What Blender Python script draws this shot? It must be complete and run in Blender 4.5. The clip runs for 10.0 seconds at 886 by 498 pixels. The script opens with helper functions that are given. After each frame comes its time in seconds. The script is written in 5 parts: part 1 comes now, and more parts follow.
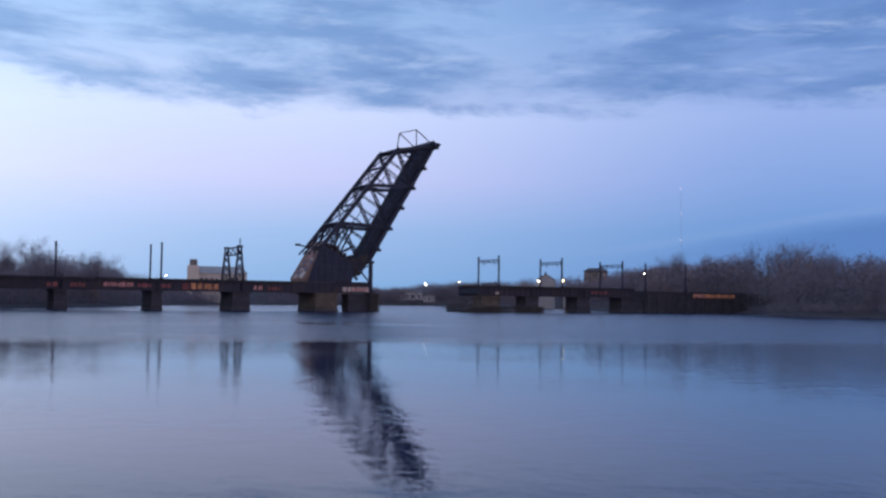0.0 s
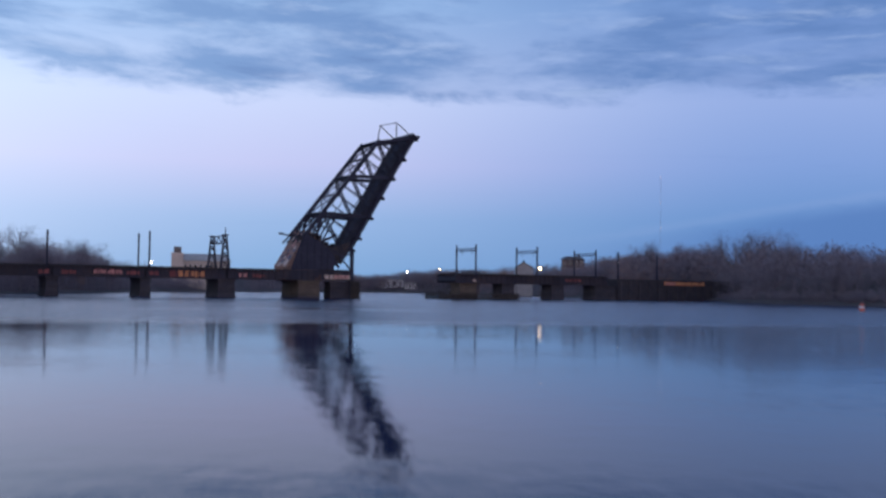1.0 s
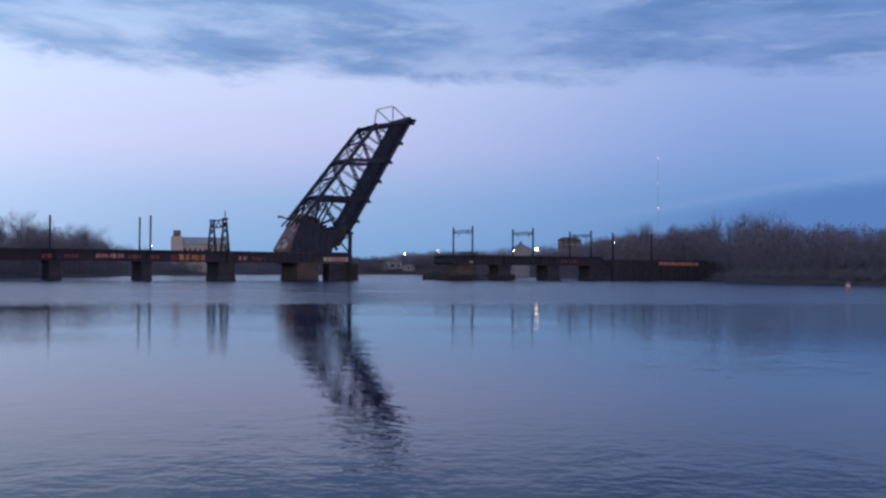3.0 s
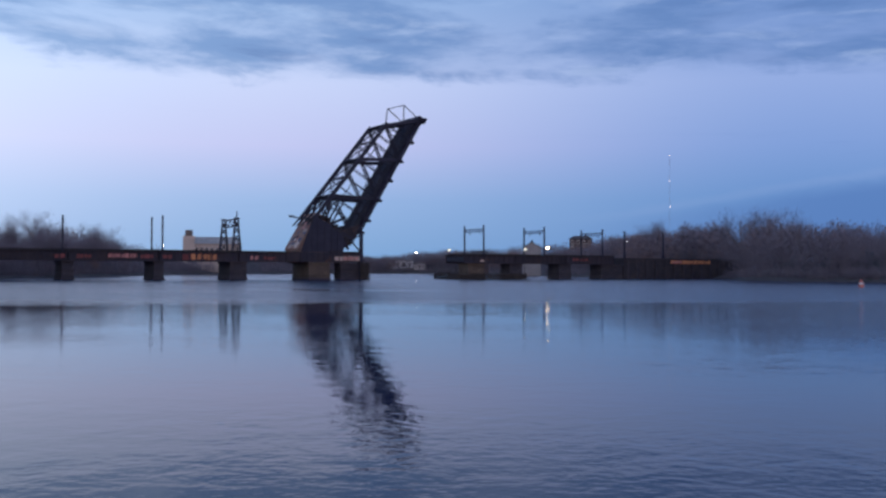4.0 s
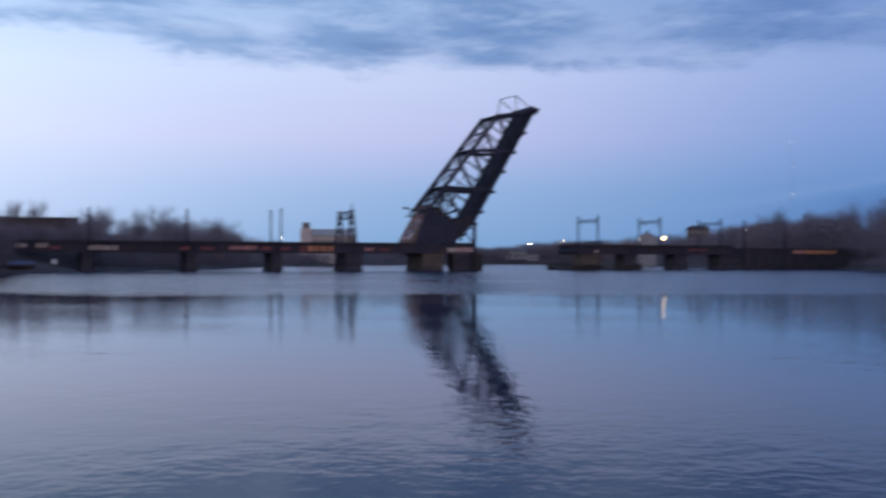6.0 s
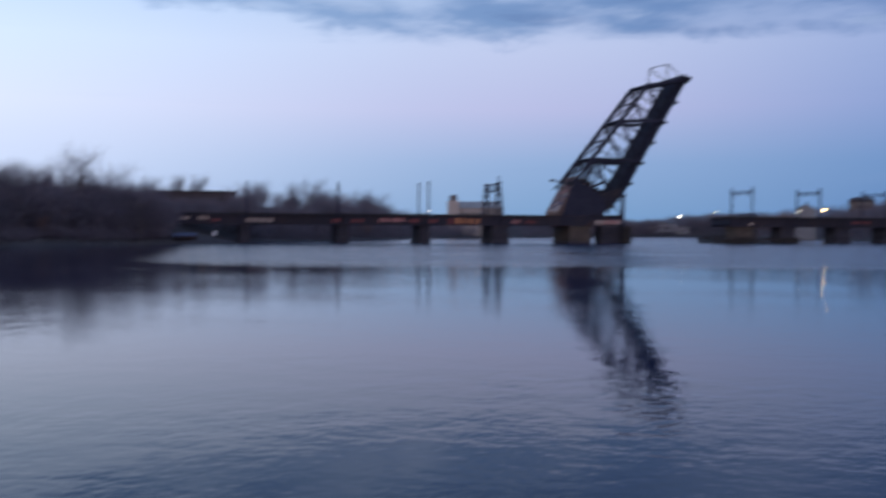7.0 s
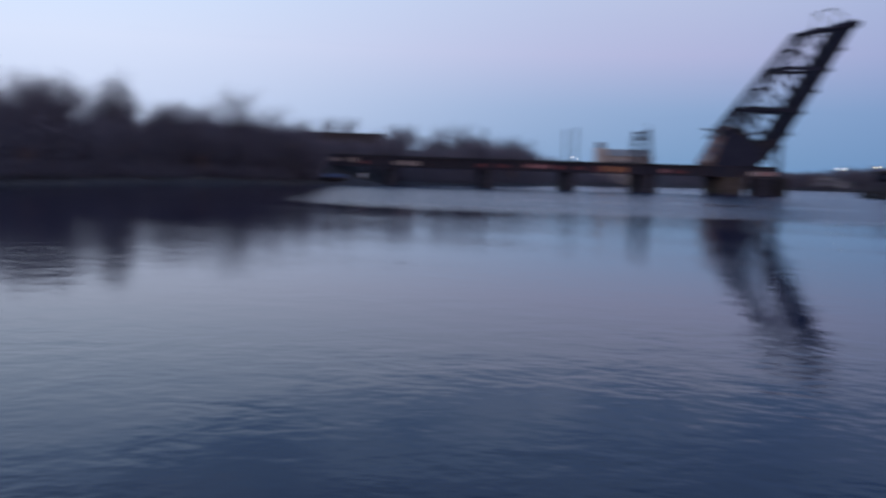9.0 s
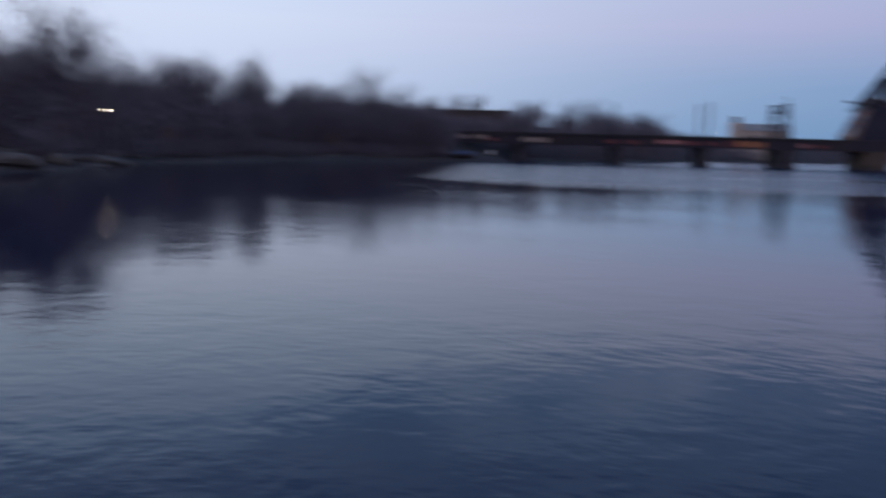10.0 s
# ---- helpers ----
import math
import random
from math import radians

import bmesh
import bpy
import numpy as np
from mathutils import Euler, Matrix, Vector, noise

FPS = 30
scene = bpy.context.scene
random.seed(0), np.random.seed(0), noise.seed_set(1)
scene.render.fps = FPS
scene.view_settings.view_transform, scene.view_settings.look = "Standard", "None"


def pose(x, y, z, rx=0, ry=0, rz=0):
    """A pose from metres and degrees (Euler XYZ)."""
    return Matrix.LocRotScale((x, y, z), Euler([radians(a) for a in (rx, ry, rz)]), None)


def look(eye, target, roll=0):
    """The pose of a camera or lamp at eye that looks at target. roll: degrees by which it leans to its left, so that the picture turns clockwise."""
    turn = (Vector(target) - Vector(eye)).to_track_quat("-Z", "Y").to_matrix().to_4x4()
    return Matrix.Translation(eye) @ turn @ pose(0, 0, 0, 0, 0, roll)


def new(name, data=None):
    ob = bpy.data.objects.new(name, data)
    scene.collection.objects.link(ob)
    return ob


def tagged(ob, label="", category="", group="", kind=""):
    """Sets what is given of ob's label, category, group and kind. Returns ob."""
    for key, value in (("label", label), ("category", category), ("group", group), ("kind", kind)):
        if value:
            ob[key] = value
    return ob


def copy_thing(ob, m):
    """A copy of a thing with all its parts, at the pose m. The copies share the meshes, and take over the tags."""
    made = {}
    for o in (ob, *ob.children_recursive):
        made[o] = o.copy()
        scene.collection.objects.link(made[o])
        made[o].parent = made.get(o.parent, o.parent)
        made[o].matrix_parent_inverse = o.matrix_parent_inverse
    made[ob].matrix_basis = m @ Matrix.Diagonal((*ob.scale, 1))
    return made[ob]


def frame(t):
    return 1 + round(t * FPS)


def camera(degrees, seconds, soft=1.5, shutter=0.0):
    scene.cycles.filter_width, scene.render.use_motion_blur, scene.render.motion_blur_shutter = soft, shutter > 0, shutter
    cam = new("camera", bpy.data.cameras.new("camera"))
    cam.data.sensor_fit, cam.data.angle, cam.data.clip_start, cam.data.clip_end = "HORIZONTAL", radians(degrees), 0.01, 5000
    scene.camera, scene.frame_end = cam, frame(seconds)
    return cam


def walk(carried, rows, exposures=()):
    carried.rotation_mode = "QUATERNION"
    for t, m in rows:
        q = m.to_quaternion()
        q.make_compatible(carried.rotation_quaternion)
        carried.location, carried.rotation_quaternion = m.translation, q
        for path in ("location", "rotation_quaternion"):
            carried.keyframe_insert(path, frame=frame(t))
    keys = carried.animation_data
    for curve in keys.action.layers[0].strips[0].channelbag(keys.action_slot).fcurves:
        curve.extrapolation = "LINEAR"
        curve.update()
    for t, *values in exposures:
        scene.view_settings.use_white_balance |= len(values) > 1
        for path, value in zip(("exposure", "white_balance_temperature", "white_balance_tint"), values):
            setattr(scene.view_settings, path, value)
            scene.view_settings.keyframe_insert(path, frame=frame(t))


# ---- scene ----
# Camera: a phone held at the water's edge, panning from the open bascule span to the wooded bank.
cam = camera(48.0, 10.0, soft=2.55, shutter=1.2)
EYE_Z = 2.5
# seconds, metres ahead (stands in for the lens's focus zoom), yaw, pitch, roll
PATH = [
    (0.0, 12.5, -0.05, 3.057, -0.664), (0.5, 9.3, -0.456, 3.064, -0.710), (1.0, 3.6, -1.069, 2.337, -0.748),
    (1.5, -0.6, -1.462, 1.672, -0.720), (2.0, -1.8, -1.40, 1.331, -0.595), (2.5, -0.3, -1.310, 1.262, -0.569),
    (2.7, 0.0, -1.252, 1.273, -0.454), (3.8, 0.0, -0.749, 1.238, -0.196), (4.0, 0.0, -0.496, 1.209, -0.210),
    (4.5, 0.0, 0.0, 1.200, -0.150), (5.0, 0.0, 1.140, 1.178, -0.174), (5.2, 0.0, 1.790, 1.184, -0.196),
    (6.3, 0.0, 8.283, 0.423, -0.05), (6.5, 0.0, 10.005, 0.243, -0.107), (7.0, 0.0, 14.428, -0.928, -0.191),
    (7.5, 0.0, 17.092, -2.099, -0.647), (8.0, 0.0, 17.030, -3.185, -1.156), (8.5, 0.0, 17.2, -3.844, -1.526),
    (9.0, 0.0, 22.759, -4.178, -1.659), (9.5, 0.0, 32.218, -4.458, -1.275), (9.7, 0.0, 34.269, -5.074, -1.285), (9.8, 0.0, 33.6, -5.3, -1.29),
    (10.0, 0.0, 30.097, -5.695, -1.349),
]
walk(cam, [(t, pose(-0.1 * d, d, EYE_Z, 90 + p, r, yw)) for t, d, yw, p, r in PATH],
     [(0.0, 0.29), (1.0, 0.19), (2.5, 0.16), (5.0, 0.15), (6.5, 0.06), (7.5, -0.08), (8.5, -0.11), (9.5, -0.24), (10.0, -0.26)])

rng = random.Random(7)


# ---- sky ----
class Nodes:
    """Short calls to build a node tree."""

    def __init__(self, tree):
        self.tree, self.n, self.l = tree, tree.nodes, tree.links

    def put(self, where, value):
        if isinstance(value, bpy.types.NodeSocket):
            self.l.new(value, where)
        else:
            where.default_value = value

    def math(self, op, a, b=0.0, c=0.0, clamp=False):
        nd = self.n.new("ShaderNodeMath")
        nd.operation, nd.use_clamp = op, clamp
        for i, value in enumerate((a, b, c)):
            self.put(nd.inputs[i], value)
        return nd.outputs[0]

    def smooth(self, value, lo, hi, to_lo=0.0, to_hi=1.0):
        nd = self.n.new("ShaderNodeMapRange")
        nd.interpolation_type = "SMOOTHSTEP"
        for i, x in enumerate((value, lo, hi, to_lo, to_hi)):
            self.put(nd.inputs[i], x)
        return nd.outputs[0]

    def mix(self, fac, a, b, blend="MIX"):
        nd = self.n.new("ShaderNodeMix")
        nd.data_type, nd.blend_type = "RGBA", blend
        self.put(nd.inputs[0], fac), self.put(nd.inputs[6], a), self.put(nd.inputs[7], b)
        return nd.outputs[2]

    def noise(self, vector, scale, detail=3.0, rough=0.55, warp=0.0):
        nd = self.n.new("ShaderNodeTexNoise")
        if vector is not None:
            self.put(nd.inputs["Vector"], vector)
        nd.inputs["Scale"].default_value, nd.inputs["Detail"].default_value = scale, detail
        nd.inputs["Roughness"].default_value, nd.inputs["Distortion"].default_value = rough, warp
        return nd.outputs[0]

    def ramp(self, fac, stops):
        nd = self.n.new("ShaderNodeValToRGB")
        while len(nd.color_ramp.elements) < len(stops):
            nd.color_ramp.elements.new(0.5)
        for el, (at, col) in zip(nd.color_ramp.elements, stops):
            el.position, el.color = at, col
        self.put(nd.inputs[0], fac)
        return nd.outputs[0]

    def xyz(self, x, y, z):
        nd = self.n.new("ShaderNodeCombineXYZ")
        for i, value in enumerate((x, y, z)):
            self.put(nd.inputs[i], value)
        return nd.outputs[0]

    def scaled(self, vector, s):
        nd = self.n.new("ShaderNodeMapping")
        self.put(nd.inputs[0], vector)
        nd.inputs["Scale"].default_value = s
        return nd.outputs[0]


def lin(r, g, b):
    return tuple((c / 255 / 12.92 if c < 10.3 else ((c / 255 + 0.055) / 1.055) ** 2.4) for c in (r, g, b)) + (1.0,)


world = bpy.data.worlds.new("dusk_sky")
world.use_nodes = True
scene.world = world
W = Nodes(world.node_tree)
sep = W.n.new("ShaderNodeSeparateXYZ")
W.l.new(W.n.new("ShaderNodeTexCoord").outputs["Generated"], sep.inputs[0])
az = W.math("MULTIPLY", W.math("ARCTAN2", sep.outputs[0], sep.outputs[1]), 57.2958)
el = W.math("MULTIPLY", W.math("ARCSINE", sep.outputs[2]), 57.2958)
h = W.math("DIVIDE", el, 90.0, clamp=True)
EL = [0.0, 4 / 90, 7 / 90, 10.5 / 90, 16 / 90, 36 / 90, 62 / 90, 1.0]
SKY_WARM = [(201, 219, 252), (225, 238, 268), (235, 247, 274), (228, 249, 279), (194, 227, 272), (78, 114, 184), (150, 178, 228), (158, 184, 230)]
SKY_MID = [(124, 165, 210), (152, 181, 224), (191, 197, 237), (198, 210, 245), (163, 196, 238), (56, 86, 152), (136, 164, 216), (152, 180, 226)]
SKY_COOL = [(94, 134, 190), (103, 143, 199), (126, 156, 212), (144, 168, 220), (112, 146, 204), (46, 74, 138), (120, 150, 204), (146, 174, 222)]
warm, mid, cool = (W.ramp(h, [(e, lin(*c)) for e, c in zip(EL, cols)]) for cols in (SKY_WARM, SKY_MID, SKY_COOL))
clear = W.mix(W.smooth(az, -48.0, -6.0), warm, mid)
clear = W.mix(W.smooth(az, -12.0, 22.0), clear, cool)
# behind the eye lies the pink afterglow that lights the fronts of things
SKY_GLOW = [(255, 206, 196), (268, 226, 222), (262, 230, 236), (244, 226, 242), (226, 222, 246), (176, 190, 230), (152, 178, 226), (156, 182, 228)]
clear = W.mix(W.smooth(W.math("ABSOLUTE", W.math("ADD", az, 45.0)), 75.0, 130.0), clear, W.ramp(h, [(e, lin(*c)) for e, c in zip(EL, SKY_GLOW)]))
# cloud deck overhead, its lower edge lifting towards the glow
flat = W.xyz(W.math("MULTIPLY", az, 0.055), W.math("MULTIPLY", el, 0.26), 0.0)
soft_noise = W.noise(flat, 1.0, 6.0, 0.6, 0.5)
big_noise = W.noise(flat, 0.33, 3.0, 0.5, 0.3)
streaks = W.noise(W.xyz(W.math("MULTIPLY", az, 0.1), W.math("MULTIPLY", el, 0.42), 7.0), 1.0, 7.0, 0.6, 0.25)
edge = W.math("ADD", W.smooth(az, -55.0, -12.0, 16.5, 10.9), W.smooth(az, 26.0, 60.0, 0.0, 3.0))
ragged = W.noise(W.xyz(W.math("MULTIPLY", az, 0.3), W.math("MULTIPLY", el, 0.8), 11.0), 1.0, 5.0, 0.6, 0.6)
lift = W.math("ADD", el, W.math("MULTIPLY", W.math("SUBTRACT", soft_noise, 0.5), 5.0))
lift = W.math("ADD", lift, W.math("MULTIPLY", W.math("SUBTRACT", ragged, 0.5), 2.4))
deck_mask = W.smooth(W.math("SUBTRACT", lift, edge), -0.4, 0.8)
gaps = W.smooth(W.math("ADD", W.math("MULTIPLY", big_noise, 0.35), W.math("MULTIPLY", streaks, 0.75)), 0.46, 0.66, 1.0, 0.28)
fade = W.smooth(el, 38.0, 60.0, 0.95, 0.25)
ahead = W.smooth(W.math("ABSOLUTE", az), 80.0, 130.0, 1.0, 0.25)
deck_mask = W.math("MULTIPLY", W.math("MULTIPLY", W.math("MULTIPLY", deck_mask, gaps), fade), ahead)
cloud = W.mix(W.smooth(az, -45.0, 20.0), lin(142, 176, 222), lin(96, 130, 186))
cloud = W.mix(W.smooth(el, 14.0, 34.0), cloud, lin(48, 73, 126))
# paler and darker rolls within the deck
rolls = W.noise(W.xyz(W.math("MULTIPLY", az, 0.16), W.math("MULTIPLY", el, 0.75), 19.0), 1.0, 6.0, 0.62, 0.35)
cloud = W.mix(W.smooth(rolls, 0.5, 0.72, 0.0, 0.55), cloud, lin(176, 196, 232))
cloud = W.mix(W.smooth(rolls, 0.46, 0.28, 0.0, 0.5), cloud, lin(88, 118, 172))
sky = W.mix(deck_mask, clear, cloud)
# a low bank of cloud over the farther shore
low = W.math("ADD", W.smooth(az, 2.0, 30.0, 2.4, 5.4), W.math("MULTIPLY", W.math("SUBTRACT", ragged, 0.5), 0.7))
bank = W.math("MULTIPLY", W.smooth(W.math("SUBTRACT", low, el), -0.25, 0.9), W.smooth(az, 5.0, 24.0, 0.0, 0.55))
sky = W.mix(bank, sky, lin(76, 112, 176))
rim = W.smooth(W.math("ABSOLUTE", W.math("SUBTRACT", el, W.math("ADD", low, 0.12))), 0.0, 0.4, 0.07, 0.0)
sky = W.mix(W.math("MULTIPLY", rim, W.smooth(az, 6.0, 14.0)), sky, lin(172, 182, 222))
# thin wisps
wisp = W.noise(W.xyz(W.math("MULTIPLY", az, 0.05), W.math("MULTIPLY", el, 0.9), 3.0), 1.3, 5.0, 0.6, 0.4)
sky = W.mix(W.math("MULTIPLY", W.smooth(wisp, 0.58, 0.74), W.smooth(az, 5.0, 22.0, 0.03, 0.35)), sky, lin(104, 134, 190))
W.put(W.n["Background"].inputs[0], sky)
W.n["Background"].inputs[1].default_value = 0.95
# the last light of the sun, just down behind the eye
glow = bpy.data.lights.new("dusk_glow", "SUN")
glow.energy, glow.angle, glow.color = 0.22, radians(40), (1.0, 0.8, 0.76)
glow_ob = new("dusk_glow", glow)
glow_ob.matrix_world = look((-150, -300, 75), (0, 60, 0))


# ---- materials ----
def material(name, base, other, rough=0.8, metal=0.0, grain=6.0, patch=0.35, bump=0.3, third=None, streak=None):
    """A weathered surface: two colours in patches, finer grain over them, and relief."""
    m = bpy.data.materials.new(name)
    m.use_nodes = True
    k = Nodes(m.node_tree)
    b = k.n["Principled BSDF"]
    co = k.n.new("ShaderNodeTexCoord").outputs["Object"]
    info = k.n.new("ShaderNodeObjectInfo")
    big = k.noise(k.scaled(co, streak or (1, 1, 1)), patch, 4.0, 0.6)
    fine = k.noise(co, grain, 4.0, 0.65)
    col = k.mix(k.smooth(big, 0.38, 0.64), base + (1,), other + (1,))
    if third:
        col = k.mix(k.smooth(k.noise(co, patch * 3.1, 5.0, 0.65), 0.56, 0.68), col, third + (1,))
    col = k.mix(k.smooth(fine, 0.2, 0.8, 0.0, 0.5), col, (base[0] * 0.45, base[1] * 0.45, base[2] * 0.45, 1))
    shade = k.smooth(info.outputs["Random"], 0.0, 1.0, 0.82, 1.15)
    k.put(b.inputs["Base Color"], k.mix(1.0, col, k.xyz(shade, shade, shade), "MULTIPLY"))
    k.put(b.inputs["Roughness"], k.smooth(fine, 0.2, 0.8, rough - 0.12, min(1.0, rough + 0.12)))
    b.inputs["Metallic"].default_value = metal
    if bump:
        bp = k.n.new("ShaderNodeBump")
        bp.inputs["Strength"].default_value, bp.inputs["Distance"].default_value = bump, 0.05
        k.put(bp.inputs["Height"], fine)
        k.put(b.inputs["Normal"], bp.outputs[0])
    return m


def lamp_material(name, color, power):
    m = bpy.data.materials.new(name)
    m.use_nodes = True
    b = m.node_tree.nodes["Principled BSDF"]
    b.inputs["Base Color"].default_value = (0.8, 0.8, 0.8, 1)
    b.inputs["Emission Color"].default_value = color + (1,)
    b.inputs["Emission Strength"].default_value = power
    return m


STEEL = material("rusted_black_steel", (0.02, 0.02, 0.03), (0.036, 0.028, 0.032), 0.75, 0.0, 3.0, 0.5, 0.3, (0.075, 0.036, 0.022))
STEEL_DARK = material("dark_truss_steel", (0.015, 0.018, 0.042), (0.024, 0.026, 0.052), 0.75, 0.0, 3.0, 0.4, 0.2)
GIRDER = material("rusted_plate_girder", (0.024, 0.025, 0.045), (0.042, 0.034, 0.046), 0.82, 0.0, 2.0, 0.22, 0.3, (0.1, 0.045, 0.028), (1, 1, 0.35))
STONE = material("river_stained_masonry", (0.085, 0.066, 0.056), (0.125, 0.097, 0.076), 0.9, 0.0, 2.5, 0.5, 0.6, (0.05, 0.045, 0.04))
STONE_DARK = material("wet_dark_masonry", (0.036, 0.035, 0.05), (0.058, 0.05, 0.06), 0.85, 0.0, 2.5, 0.5, 0.5)
CONCRETE = material("weathered_concrete", (0.26, 0.17, 0.145), (0.36, 0.22, 0.18), 0.9, 0.0, 2.0, 0.25, 0.4, (0.12, 0.09, 0.085))
TIMBER = material("weathered_timber", (0.03, 0.026, 0.026), (0.05, 0.042, 0.038), 0.9, 0.0, 4.0, 0.6, 0.5, None, (1, 1, 0.2))
BARK = material("grey_brown_bark", (0.17, 0.15, 0.155), (0.24, 0.21, 0.21), 0.95, 0.0, 8.0, 0.8, 0.3)
TWIG = material("winter_twigs", (0.15, 0.136, 0.172), (0.215, 0.193, 0.23), 0.95, 0.0, 4.0, 0.5, 0.0)
RUSSET = material("russet_winter_twigs", (0.24, 0.165, 0.155), (0.3, 0.21, 0.2), 0.95, 0.0, 4.0, 0.5, 0.0)
NEEDLE = material("dark_evergreen", (0.022, 0.032, 0.026), (0.035, 0.045, 0.034), 0.9, 0.0, 4.0, 0.5, 0.0)
SOIL = material("leaf_litter_ground", (0.042, 0.038, 0.042), (0.065, 0.056, 0.058), 0.95, 0.0, 1.5, 0.06, 0.6, (0.036, 0.038, 0.036))
ROCK = material("shore_rock", (0.10, 0.095, 0.095), (0.17, 0.16, 0.155), 0.9, 0.0, 3.0, 0.6, 0.6)
BRICK_DARK = material("dark_brick_wall", (0.06, 0.05, 0.058), (0.08, 0.064, 0.07), 0.9, 0.0, 3.0, 0.3, 0.3)
PLASTER = material("cream_plaster_wall", (0.5, 0.42, 0.37), (0.58, 0.49, 0.43), 0.9, 0.0, 3.0, 0.15, 0.2)
CLAPBOARD = material("pale_clapboard", (0.3, 0.29, 0.3), (0.36, 0.345, 0.35), 0.85, 0.0, 3.0, 0.4, 0.1)
CLAPBOARD_TAN = material("tan_clapboard", (0.13, 0.11, 0.105), (0.17, 0.14, 0.13), 0.85, 0.0, 3.0, 0.4, 0.1)
ROOF = material("grey_shingle_roof", (0.06, 0.058, 0.066), (0.09, 0.085, 0.09), 0.9, 0.0, 3.0, 0.6, 0.3)
MILL_ROOF = material("weathered_metal_roof", (0.3, 0.31, 0.31), (0.38, 0.38, 0.37), 0.8, 0.0, 2.0, 0.2, 0.1)
WHITE_PAINT = material("white_painted_metal", (0.6, 0.6, 0.62), (0.7, 0.7, 0.7), 0.6, 0.0, 3.0, 0.5, 0.05)
BUOY_RED = material("faded_red_buoy", (0.55, 0.13, 0.1), (0.62, 0.2, 0.16), 0.5, 0.0, 3.0, 0.5, 0.05)
GLASS = bpy.data.materials.new("dark_window_glass")
GLASS.use_nodes = True
GLASS.node_tree.nodes["Principled BSDF"].inputs["Base Color"].default_value = (0.02, 0.025, 0.03, 1)
GLASS.node_tree.nodes["Principled BSDF"].inputs["Roughness"].default_value = 0.1
PAINTS = {
    "orange": material("orange_spray_paint", (0.62, 0.26, 0.12), (0.5, 0.2, 0.1), 0.7, 0.0, 3.0, 0.9, 0.0),
    "pink": material("pink_spray_paint", (0.55, 0.25, 0.24), (0.42, 0.17, 0.17), 0.7, 0.0, 3.0, 0.9, 0.0),
    "red": material("red_spray_paint", (0.26, 0.07, 0.07), (0.2, 0.05, 0.06), 0.7, 0.0, 3.0, 0.9, 0.0),
    "white": material("white_spray_paint", (0.55, 0.45, 0.4), (0.45, 0.34, 0.3), 0.7, 0.0, 3.0, 0.9, 0.0),
    "blue": material("blue_spray_paint", (0.06, 0.08, 0.15), (0.05, 0.066, 0.125), 0.7, 0.0, 3.0, 0.9, 0.0),
}
LAMP_WARM = lamp_material("sodium_lamp", (1.0, 0.55, 0.2), 34.0)
LAMP_WHITE = lamp_material("white_lamp", (1.0, 0.86, 0.72), 26.0)
WINDOW_LIT = lamp_material("lit_window", (1.0, 0.62, 0.3), 0.9)
LAMP_RED = lamp_material("mast_beacon", (1.0, 0.75, 0.65), 2.5)

# water: calm near the eye, wind-ruffled before the bridge, fitted to the camera's view
WATER = bpy.data.materials.new("river_water")
WATER.use_nodes = True
K = Nodes(WATER.node_tree)
wb = K.n["Principled BSDF"]
wb.inputs["Base Color"].default_value = (0.0015, 0.010, 0.044, 1)
wb.inputs["IOR"].default_value = 1.333
wb.inputs["Specular IOR Level"].default_value = 0.21
wco = K.n.new("ShaderNodeTexCoord").outputs["Object"]
wsep = K.n.new("ShaderNodeSeparateXYZ")
K.l.new(wco, wsep.inputs[0])
drift = K.noise(K.scaled(wco, (0.012, 0.03, 1)), 1.0, 3.0, 0.55)
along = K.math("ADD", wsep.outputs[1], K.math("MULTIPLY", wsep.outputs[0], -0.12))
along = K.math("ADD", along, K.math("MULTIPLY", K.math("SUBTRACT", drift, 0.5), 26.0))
# the band's left edge follows a bearing from the camera, placed to its view
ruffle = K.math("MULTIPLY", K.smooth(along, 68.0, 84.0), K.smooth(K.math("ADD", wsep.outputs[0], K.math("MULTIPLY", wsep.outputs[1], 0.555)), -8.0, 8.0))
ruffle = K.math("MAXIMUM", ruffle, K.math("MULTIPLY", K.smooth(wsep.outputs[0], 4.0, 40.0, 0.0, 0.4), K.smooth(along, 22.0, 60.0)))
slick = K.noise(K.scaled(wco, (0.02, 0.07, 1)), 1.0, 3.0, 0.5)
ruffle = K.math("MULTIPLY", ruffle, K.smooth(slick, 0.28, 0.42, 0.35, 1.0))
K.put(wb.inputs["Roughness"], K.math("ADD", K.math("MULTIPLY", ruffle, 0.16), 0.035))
waves = K.noise(K.scaled(wco, (1.0, 1.0, 1)), 1.0, 3.0, 0.55, 0.3)
chop = K.noise(K.scaled(wco, (4.4, 4.4, 1)), 1.0, 2.0, 0.5)
# bump strength varies with distance from the camera's spot, to suit its view
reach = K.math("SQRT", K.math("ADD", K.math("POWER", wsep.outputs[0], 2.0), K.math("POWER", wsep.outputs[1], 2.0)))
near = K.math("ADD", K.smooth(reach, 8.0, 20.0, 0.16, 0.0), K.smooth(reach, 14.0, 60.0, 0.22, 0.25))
puffs = K.smooth(K.noise(K.scaled(wco, (0.05, 0.11, 1)), 1.0, 2.0, 0.5), 0.32, 0.68, 0.25, 1.25)
height = K.math("ADD", K.math("MULTIPLY", waves, 1.0), K.math("MULTIPLY", chop, 0.36))
wbump = K.n.new("ShaderNodeBump")
wbump.inputs["Distance"].default_value = 0.055
breeze = K.smooth(K.math("SUBTRACT", wsep.outputs[0], K.math("MULTIPLY", wsep.outputs[1], 0.08)), -2.0, 22.0, 1.0, 1.7)
